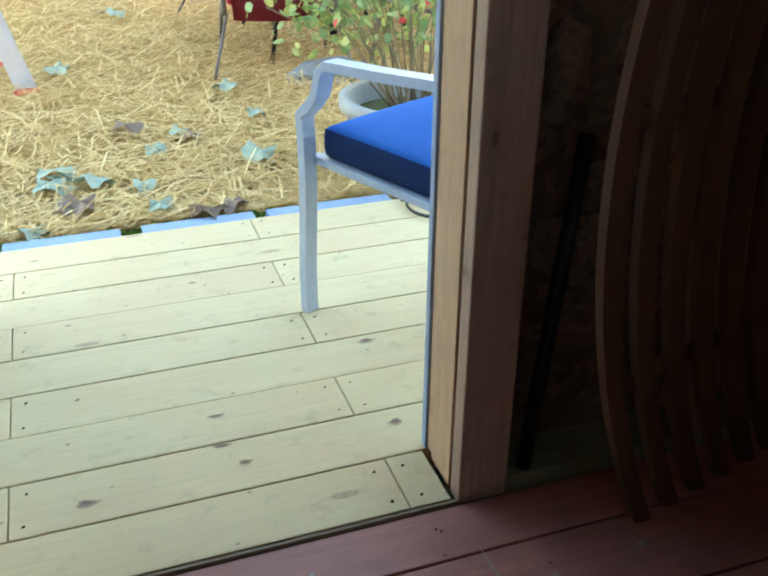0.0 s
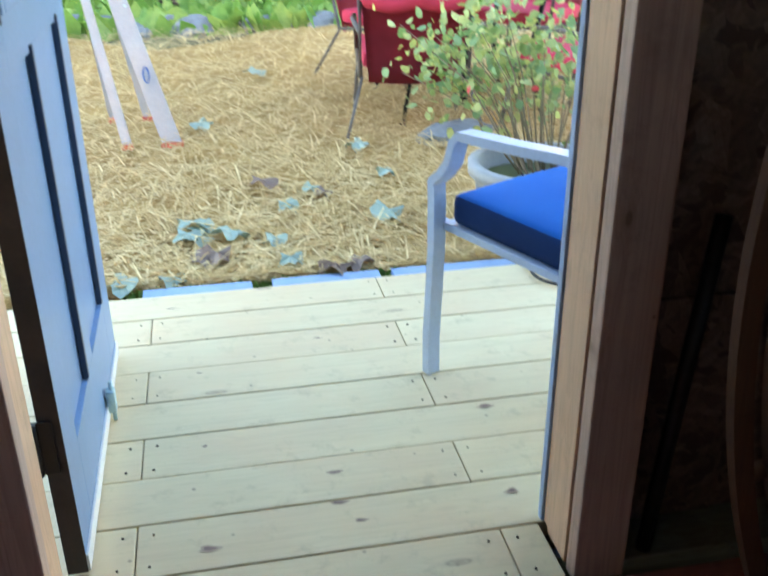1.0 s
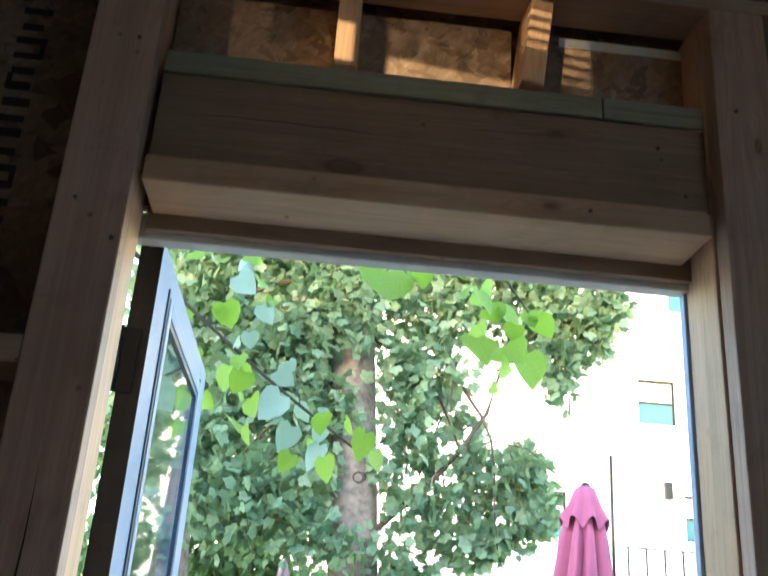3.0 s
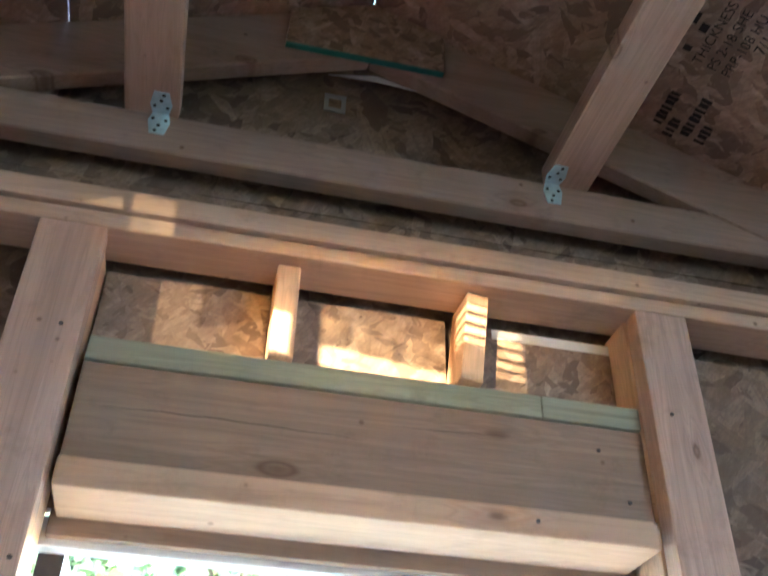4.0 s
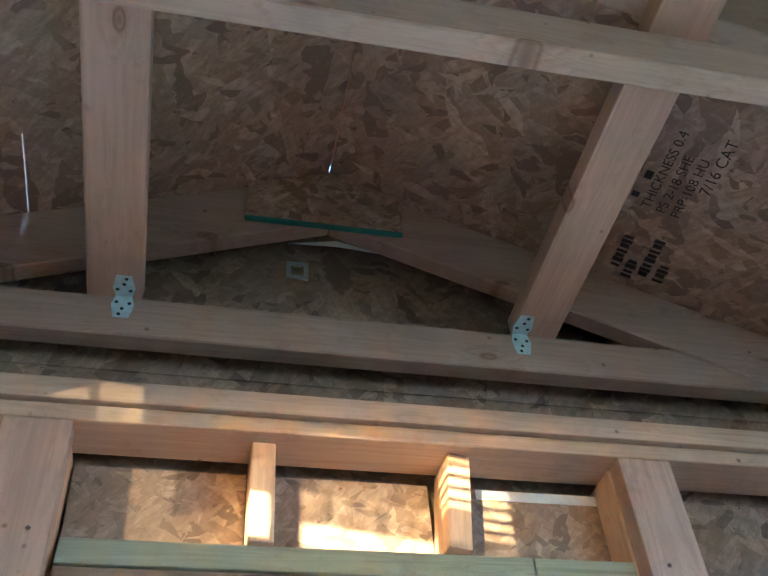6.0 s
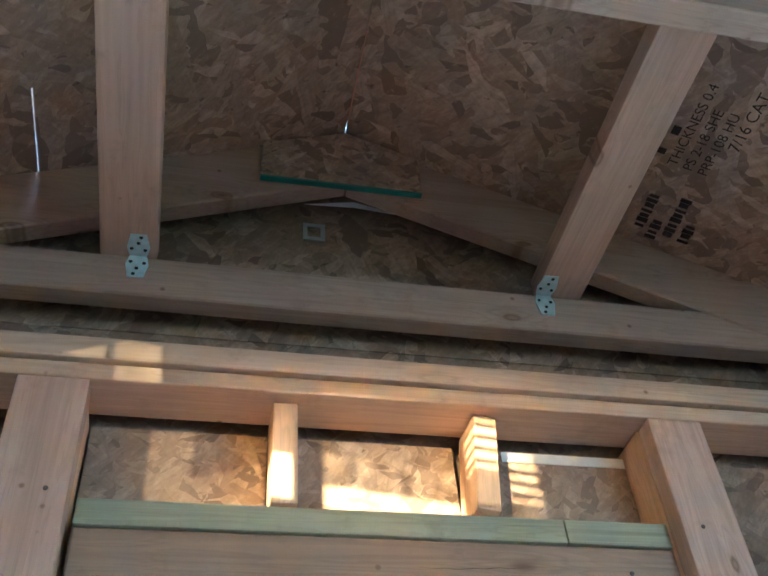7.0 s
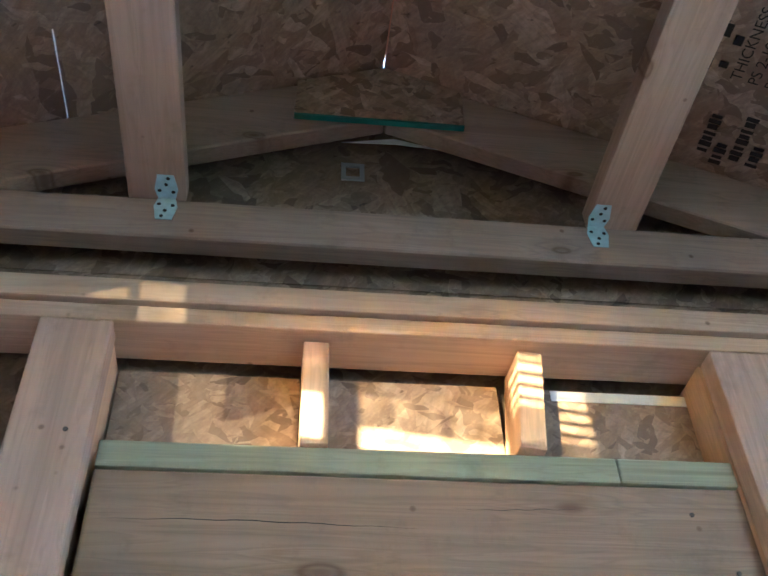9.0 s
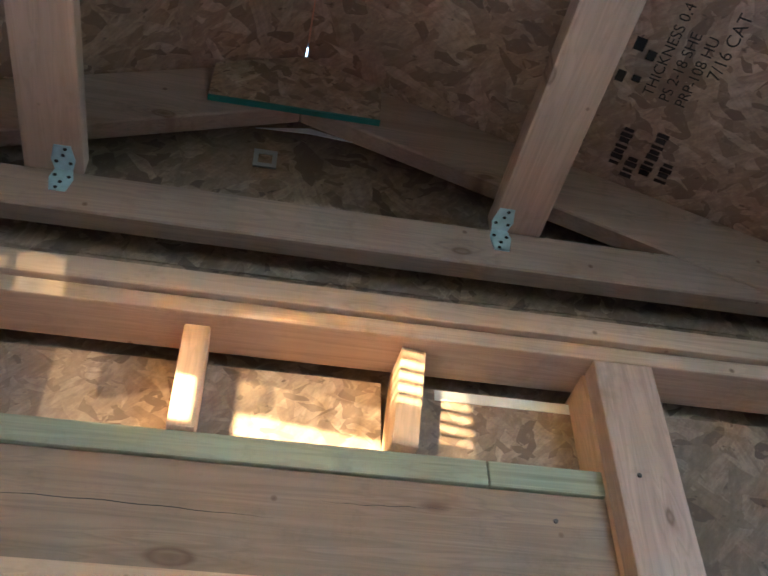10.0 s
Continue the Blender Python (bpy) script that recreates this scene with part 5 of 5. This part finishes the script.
for x, mt, lb, w in ((0.90, plain("teal_cloth", (0.02, 0.34, 0.30), rough=0.85), "teal cloth hanging in the back garden", 0.16), (1.18, plain("bright_blue_cloth", (0.03, 0.25, 0.62), rough=0.85), "bright blue cloth hanging in the back garden", 0.12)):
    b = lathe([(0.02, 0.42), (w * 0.5, 0.36), (w * 0.8, 0.18), (w, 0.0)], 36, None, 6, 0.22)
    c = part("hanging_cloth", b, mt)
    c.location = (x - 0.13, 9.8, 0.60)
    post = part("garden_stake", tube([(x - 0.13, 9.8, -0.1), (x - 0.13, 9.8, 1.04)], 0.012, 8), twig_brown)
    tagged(c, lb, "cloth", "hanging cloths")
    tagged(post, "thin brown wooden garden stake carrying a cloth", "stake", "garden stakes")

# ---- garden behind the yard ----


def shrub(name, label, blobs, per, size, shape, mat_, at, category="shrub", group="garden shrubs", droop=0.1):
    s = thing(name, pose(*at), label, category, group)
    low = min(b_[2] for b_ in blobs)
    for k in range(5):
        bl = blobs[k % len(blobs)]
        part("stem", tube([(0.05 * k - 0.1, 0.03 * (k % 3), 0), (bl[0] * 0.6, bl[1] * 0.6, bl[2] * 0.6), (bl[0], bl[1], bl[2])], [0.015, 0.01, 0.004], 5), twig_brown, s)
    part_mesh("leaves", cloud(rng, blobs, per, size, shape, droop), mat_, s)
    return s


shrub("low_plants", "bright green leafy plants at the foot of the maple", [(-1.3, 0, .2, .5, .3, .22), (-.5, 0, .18, .4, .3, .2), (.5, .1, .25, .45, .3, .28), (1.2, 0, .2, .5, .3, .22), (0, -.2, .12, .5, .25, .14)], 420, 0.07, "oval", leaf_garden, (0.0, 6.9, -0.06))
shrub("low_plants", "bright green leafy plants behind the red chairs", [(-.6, 0, .2, .5, .4, .25), (.3, .2, .3, .5, .4, .3), (1.2, .3, .3, .5, .4, .3), (2.0, .4, .3, .5, .4, .3)], 420, 0.08, "oval", leaf_garden, (1.4, 7.2, -0.06))
shrub("tall_plants", "tall green garden plants beside the parasol", [(-.3, 0, .8, .4, .4, .6), (.3, .2, 1.0, .4, .4, .6), (-.1, .3, 1.5, .3, .3, .35), (.8, .3, .7, .5, .4, .5)], 330, 0.11, "oval", leaf_garden, (1.3, 10.6, -0.06))
shrub("tall_plants", "dense grey-green shrub with red blossom", [(-.5, 0, .9, .6, .5, .7), (.3, .2, 1.2, .6, .5, .8), (1.1, .2, 1.0, .7, .5, .7), (.2, 0, 1.75, .5, .4, .35)], 330, 0.10, "oval", leaf_dark, (4.0, 9.6, -0.06))
shrub("hedge", "rank green hedge along the fence", [(-2.2, 0, .9, .8, .5, .7), (-1.2, 0, .7, .7, .5, .6), (-.2, 0, .8, .7, .5, .6), (.8, 0, .8, .7, .5, .65), (1.8, 0, 1.0, .7, .5, .7), (2.8, 0, .9, .7, .5, .7), (-3.2, 0, 1.0, .7, .5, .8), (3.8, 0, 1.0, .7, .5, .8), (4.8, 0, 1.0, .7, .5, .8)], 260, 0.12, "oval", leaf_garden, (0.3, 11.6, -0.06))
shrub("hedge", "dark trees and shrubs beyond the fence", [(-4, 0, 2.0, 1.4, 1, 1.6), (-2, 0, 2.2, 1.2, 1, 1.3), (-.2, 0, 1.8, 1.0, 1, 1.0), (1.6, 0, 1.5, 1.0, 1, .9), (3.2, 0, 1.3, 1.0, 1, .8), (7, 0, 1.4, 1.2, 1, 1.0), (-6, 0, 2.5, 1.6, 1, 1.8)], 130, 0.2, "oval", leaf_dark, (-0.5, 16.5, -0.06))
n = 1500
gp = np.stack([rng.uniform(-0.6, 0.7, n), rng.uniform(-0.3, 0.3, n), np.zeros(n) + 0.3], 1)
planter = thing("grass_planter", pose(3.25, 8.1, -0.06), "row of terracotta troughs full of tall green grass", "planter")
for k in range(3):
    part("trough", cuboid(-0.66 + 0.46 * k, -0.24 + 0.46 * k, -0.16, 0.16, 0.0, 0.32, 0.01), terracotta, planter)
part_mesh("grass", leaves(rng, gp, rng.normal(size=(n, 3)) * 0.22 + np.array((0, 0, 1)), rng.uniform(0.35, 0.75, n), "blade"), leaf_garden, planter)
n = 7000
gp = np.stack([rng.uniform(-5, 6, n), 5.9 + 5.5 * rng.uniform(0, 1, n) ** 1.4, np.full(n, -0.09)], 1)
tagged(part_mesh("weeds", leaves(rng, gp, rng.normal(size=(n, 3)) * 0.5 + np.array((0, 0, 1)), rng.uniform(0.08, 0.28, n), "oval"), leaf_garden), "low green weeds and grass behind the straw", "weeds", kind="stuff")
pl = np.array([(x, y, z) for x, y, z in zip(rng.uniform(1.2, 5.2, 26), rng.uniform(8.6, 10.0, 26), rng.uniform(1.3, 2.1, 26))])
fl = part_mesh("blossoms", leaves(rng, pl, rng.normal(size=pl.shape), rng.uniform(0.05, 0.10, 26), "heart"), petal_red)
tagged(fl, "scattered red blossoms over the shrubs", "blossom", kind="stuff")
for k in range(16):
    x, s = -1.6 + 0.23 * k + rng.normal(0, 0.04), rng.uniform(0.10, 0.19)
    b = bmesh.new()
    bmesh.ops.create_icosphere(b, subdivisions=2, radius=1.0)
    for v in b.verts:
        v.co *= 1 + 0.35 * noise.noise(v.co * 1.7 + Vector((k * 3.1, 0, 0)))
        v.co = Vector((v.co.x * s * 1.3, v.co.y * s, v.co.z * s * 0.7))
    ob = part("rock", b, rock_grey)
    ob.matrix_world = pose(x, 6.25 + rng.normal(0, 0.12) - 0.02 * k, -0.04, 0, 0, rng.uniform(0, 360))
    tagged(ob, "rough grey border rock at the edge of the straw", "rock", "border rocks")

b = bmesh.new()
bmesh.ops.create_icosphere(b, subdivisions=3, radius=1.0)
for v in b.verts:
    v.co *= 1 + 0.3 * noise.noise(v.co * 1.9 + Vector((7.7, 0, 0)))
    v.co = Vector((v.co.x * 0.20, v.co.y * 0.13, v.co.z * 0.06))
ob = part("rock", b, rock_grey)
ob.matrix_world = pose(0.70, 2.70, -0.03, 0, 0, 20)
tagged(ob, "flat grey stone lying on the straw by the bush", "rock")

fence = thing("fence", pose(-2.9, 12.6, -0.06), "light brown board fence at the end of the garden", "fence")
for k in range(26):
    part("fence_board", cuboid(0.15 * k, 0.15 * k + 0.143, 0, 0.02, 0.05, 1.92 + 0.01 * (k % 3), 0.002), fence_wood, fence)
for k in range(4):
    part("post", cuboid(1.2 * k, 1.2 * k + 0.09, -0.1, -0.003, 0, 2.02, 0.004), fence_wood, fence)
for z in (0.4, 1.6):
    part("rail", cuboid(0, 3.8, -0.045, -0.003, z, z + 0.09, 0.003), fence_wood, fence)
bench = thing("plank_bench", pose(-0.374, 7.06, -0.06), "weathered plank bench on log stumps under the maple", "bench")
part("plank", cuboid(-0.52, 0.57, -0.15, 0.15, 0.605, 0.645, 0.006), fence_wood, bench)
old_board = wood("dark_brown_board", 0, (0.21, 0.145, 0.085), (0.14, 0.095, 0.055))
part("backboard", cuboid(-0.42, 0.04, 0.11, 0.14, 0.6455, 1.10, 0.006), old_board, bench, "dark brown backboard")
part("rail", cuboid(-0.56, 0.08, 0.075, 0.105, 0.80, 0.86, 0.006), alu, bench, "grey rail across the backboard")
b = bmesh.new()
bmesh.ops.create_icosphere(b, subdivisions=4, radius=1.0)
for v in b.verts:
    k = 1 + 0.45 * noise.noise(v.co * 1.6) + 0.18 * noise.noise(v.co * 5.0)
    v.co = Vector((-0.12 + v.co.x * 0.42 * k, v.co.y * 0.14 * k, min(0.604, 0.42 + 0.12 * v.co.x + v.co.z * 0.22 * k)))
part("root", b, bark, bench, "gnarled grey root mass")
part("root", trunk_mesh([(-0.40, 0.0, 0.34), (-0.30, -0.05, 0.2), (-0.16, -0.06, 0.0)], [0.06, 0.05, 0.045]), bark, bench)
part("stump", trunk_mesh([(0.30, -0.04, 0), (0.28, -0.04, 0.25), (0.24, -0.02, 0.60)], [0.15, 0.12, 0.15]), bark, bench)
b = bmesh.new()
bmesh.ops.create_uvsphere(b, u_segments=24, v_segments=12, radius=1.0)
for v in b.verts:
    v.co = Vector((v.co.x * 0.36, v.co.y * 0.17, max(v.co.z, 0) ** 1.6 * (0.24 - 0.07 * v.co.x) + 0.012 * noise.noise(v.co * 4)))
cov = part("canvas_cover", b, green_cloth)
cov.location = (-0.12, 7.05, 0.588)
tagged(cov, "green canvas cover lying on the plank bench", "cover")
ham = thing("hammock", pose(-0.18, 7.40, -0.06), "green net hammock bunched against the maple trunk", "hammock")
for k in range(9):
    part("cord", tube([(-0.06, 0.0, 1.66), (-0.06 + 0.012 * (k - 4), 0, 1.3), (-0.05 + 0.030 * (k - 4), 0, 1.0), (-0.03 + 0.048 * (k - 4), 0, 0.78)], 0.007, 5), green_cloth, ham)
mz = thing("closed_umbrella", pose(-0.66, 9.3, -0.06), "closed lilac plaid garden umbrella on a white pole", "parasol")
part("pole", tube([(0, 0, 0), (0.05, 0, 1.5)], 0.02, 8), white_paint, mz)
b = lathe([(0.02, 2.42), (0.07, 2.2), (0.12, 1.8), (0.15, 1.56)], 48, None, 6, 0.22)
part("canopy", b, lavender, mz, "lilac plaid canopy").matrix_local = pose(0.05, 0, 0)
globe = thing("kettle_grill", pose(1.48, 9.1, -0.06), "violet enamelled kettle grill standing in the garden", "grill")
part("bowl", lathe([(0.001, 0.16), (0.12, 0.18), (0.20, 0.26), (0.235, 0.38), (0.235, 0.40), (0.20, 0.50), (0.12, 0.57), (0.001, 0.60)], 32), violet, globe)
for k in range(3):
    a = math.tau * k / 3
    part("leg", tube([(0.12 * math.cos(a), 0.12 * math.sin(a), 0.22), (0.2 * math.cos(a), 0.2 * math.sin(a), 0.0)], 0.012, 6), black_metal, globe)
for at, w, lb, mt in (((1.95, 9.35, -0.06), 0.35, "low grey slab bench behind the grill", rock_grey),):
    bn = thing("slab_bench", pose(*at), lb, "bench")
    part("slab", cuboid(-w, w, -0.15, 0.15, 0.28, 0.34, 0.01), mt, bn)
    part("leg", cuboid(-w + 0.05, -w + 0.15, -0.12, 0.12, 0, 0.279, 0.01), mt, bn)
    part("leg", cuboid(w - 0.15, w - 0.05, -0.12, 0.12, 0, 0.279, 0.01), mt, bn)
pit = thing("fire_pit", pose(1.0, 9.55, -0.06), "round fire pit of lilac-grey stone blocks", "fire pit")
for row in range(3):
    for k in range(12):
        a = math.tau * (k + 0.5 * (row % 2)) / 12
        st = part("stone", cuboid(-0.08, 0.08, -0.05, 0.05, 0.0, 0.115, 0.012), slate if (k + row) % 3 else rock_grey, None)
        st.matrix_world = pose(1.0 + 0.33 * math.cos(a), 9.55 + 0.33 * math.sin(a), -0.06 + 0.12 * row, 0, 0, math.degrees(a) + 90)
        st.parent = pit
        st.matrix_parent_inverse = pit.matrix_world.inverted()
stake = part("bean_pole", tube([(1.42, 8.8, -0.06), (1.38, 8.8, 2.0)], 0.012, 6), white_paint)
tagged(stake, "thin white garden stake", "stake")
arm = part("driftwood", trunk_mesh([(-1.35, 8.9, 0.3), (-1.15, 8.9, 0.75), (-0.95, 8.9, 1.10)], [0.05, 0.045, 0.035]), bark)
tagged(arm, "grey leaning driftwood limb behind the bench", "driftwood")
tent = thing("white_canopy", pose(3.5, 14.2, -0.06), "white garden canopy under a grey half-open parasol", "canopy")
part("canopy_roof", lathe([(1.0, 1.2), (0.95, 1.75), (0.7, 1.95), (0.001, 2.1)], 28), white_paint, tent)
part("parasol_cap", lathe([(0.72, 2.06), (0.6, 2.18), (0.3, 2.32), (0.001, 2.38)], 28), grey_canvas, tent, "dark grey parasol cap")
part("pole", tube([(0, 0, 0), (0, 0, 2.1)], 0.03, 8), black_metal, tent)

# ---- buildings beyond ----
# added unseen wall: keeps the low sun off the yard but for one gap
for x0, x1 in ((-60, -5.85), (-4.45, 40)):
    gw = part("garden_wall", cuboid(x0, x1, -8.3, -8.0, -0.2, 5.6, 0), facade_white)
    tagged(gw, "added unseen wall behind the shed that blocks the low sun", "wall", kind="structure")
house = thing("apartment_building", pose(0, 30, -0.06), "tall white rendered apartment building beyond the garden", "building")
WIN = [(11.55, 13.0, 9.7, 11.4), (13.1, 14.5, 5.6, 7.2), (12.9, 14.3, 14.2, 15.9), (3.3, 4.75, 9.9, 11.6), (16.5, 18, 9.7, 11.4), (7.6, 8.9, 14.2, 15.9), (7.4, 8.8, 5.4, 7.0)]
part("wall", cuboid(-3, 24, 0.35, 9, 0, 19, 0), facade_white, house)
xs = sorted({-3.0, 24.0, *[v for w in WIN for v in w[:2]]})
for a, c in zip(xs, xs[1:]):
    holes = sorted((w[2], w[3]) for w in WIN if w[0] <= a + 1e-6 and w[1] >= c - 1e-6)
    z = 0
    for z0, z1 in holes + [(19, 19)]:
        part("wall", cuboid(a, c, 0, 0.349, z, z0, 0), facade_white, house)
        z = z1
part("roof_edge", cuboid(-3.2, 24.2, -0.2, 9.2, 19.001, 19.4, 0.02), beige, house)
for x0, x1, z0, z1 in WIN:
    w_ = part("window", cuboid(x0, x1, 0.20, 0.26, z0, z0 + 0.08, 0, cuboid(x0, x1, 0.20, 0.26, z1 - 0.08, z1, 0, cuboid(x0, x0 + 0.08, 0.2, 0.26, z0 + 0.08, z1 - 0.08, 0, cuboid(x1 - 0.08, x1, 0.2, 0.26, z0 + 0.08, z1 - 0.08, 0, cuboid(x0 + 0.08, x1 - 0.08, 0.2, 0.26, (z0 + z1) / 2 - 0.04, (z0 + z1) / 2 + 0.04, 0))))), black_metal, house)
    part("pane", cuboid(x0 + 0.08, x1 - 0.08, 0.23, 0.25, z0 + 0.08, (z0 + z1) / 2 - 0.04, 0), window_glass, w_)
    part("roller_blind", cuboid(x0 + 0.08, x1 - 0.08, 0.23, 0.25, (z0 + z1) / 2 + 0.04, z1 - 0.08, 0), white_paint, w_, "white roller blind")
part("panel", cuboid(4.0, 4.7, -0.06, -0.002, 10.3, 10.95, 0.01), yellow_sign, house, "small yellow panel on the facade")
part("panel", cuboid(3.87, 4.71, -0.06, -0.002, 9.58, 10.22, 0.01), crate_wood, house, "small brown panel on the facade")
part("wall_lamp", cuboid(12.35, 12.6, -0.2, -0.002, 7.0, 7.6, 0.03), black_metal, house, "small dark wall lamp")
part("downpipe", tube([(10.4, -0.08, 3.0), (10.4, -0.08, 8.4)], 0.05, 8), black_metal, house)
part("rail_post", tube([(8.9, -0.08, 9.7), (8.9, -0.08, 10.4)], 0.03, 8), black_metal, house)
pav = thing("roof_terrace", pose(7.2, 20, -0.06), "flat-roofed beige garden building with a railed terrace", "building")
part("wall", cuboid(0.2, 3.8, 0.3, 4, 0, 2.85, 0), beige, pav)
part("roof_slab", cuboid(0, 4, 0, 4.3, 2.851, 3.12, 0.02), beige, pav)
part("doorway", cuboid(1.0, 1.9, 0.26, 0.298, 0.1, 2.5, 0.01), door_dark, pav)
part("window", cuboid(0.45, 0.85, 0.26, 0.298, 1.9, 2.6, 0.01), door_dark, pav)
for k in range(9):
    part("rail_post", tube([(0.15 + 0.45 * k, 0.15, 3.12), (0.15 + 0.45 * k, 0.15, 4.1)], 0.022, 6), black_metal, pav)
part("rail", tube([(0.1, 0.15, 4.1), (3.9, 0.15, 4.1)], 0.02, 6), black_metal, pav)

# ---- things inside the shed ----
slats = thing("slatted_panel", pose(0.36, -0.30, -0.010), "curved slatted wooden lounger back leaning by the wall", "lounger back")
for k in range(8):
    b = bmesh.new()
    pts = [(0.03 + 0.070 * k - 0.41 * t + 0.32 * t * t, 0.016 + 0.018 * k + 0.03 * t, 0.97 * t) for t in np.linspace(0, 1, 18)]
    rows = []
    for p in pts:
        rows.append([b.verts.new((p[0] + sx * 0.016, p[1] + sy * 0.011, p[2])) for sx, sy in ((-1, -1), (1, -1), (1, 1), (-1, 1))])
    for r0, r1 in zip(rows, rows[1:]):
        for j in range(4):
            b.faces.new((r0[j], r0[(j + 1) % 4], r1[(j + 1) % 4], r1[j]))
    b.faces.new(rows[0][::-1]), b.faces.new(rows[-1])
    bmesh.ops.recalc_face_normals(b, faces=b.faces)
    part("slat", b, slat_wood, slats)
part("crossbar", tube([(-0.055, 0.045, 0.27), (0.36, 0.165, 0.27)], 0.016, 6), slat_wood, slats)
part("crossbar", tube([(-0.095, 0.055, 0.72), (0.32, 0.175, 0.72)], 0.016, 6), slat_wood, slats)
stick = part("dark_stick", tube([(0.245, -0.115, 0.01), (0.34, -0.05, 0.62)], 0.014, 8), black_metal)
tagged(stick, "thin black stick leaning in the wall bay", "stick")
# scuffs, a long scratch and old nail holes in the floor paint: x, y, half length, half width, turn
scuff_grey = plain("scuffed_bare_wood", (0.42, 0.33, 0.29), (0.30, 0.20, 0.17), scale=60, rough=0.9)
for x, y, l, w, turn, mt in ((0.094, -0.313, 0.074, 0.0022, 91, scuff_grey), (-0.196, -0.24, 0.018, 0.007, 65, pot_grey), (-0.152, -0.253, 0.007, 0.005, 20, scuff_grey), (0.17, -0.359, 0.022, 0.008, 8, scuff_grey), (0.351, -0.343, 0.020, 0.006, 30, scuff_grey), (0.309, -0.369, 0.012, 0.002, -25, scuff_grey), (-0.512, -0.204, 0.014, 0.006, 70, pot_grey), (-0.35, -0.187, 0.003, 0.003, 0, ink), (0.039, -0.196, 0.003, 0.003, 0, ink), (0.046, -0.203, 0.003, 0.003, 0, ink)):
    b = bmesh.new()
    rim = []
    for k in range(18):
        a = math.tau * k / 18
        f = 1 + (0.75 * noise.noise(Vector((5 * math.cos(a) + x * 70, 5 * math.sin(a), y * 90))) if l > 0.004 else 0)
        rim.append(b.verts.new((l * f * math.cos(a), w * f * math.sin(a), 0)))
    b.faces.new(rim)
    sp = part("floor_scuff", b, mt, floor)
    sp.matrix_world = pose(x, y, -0.0092, 0, 0, turn)
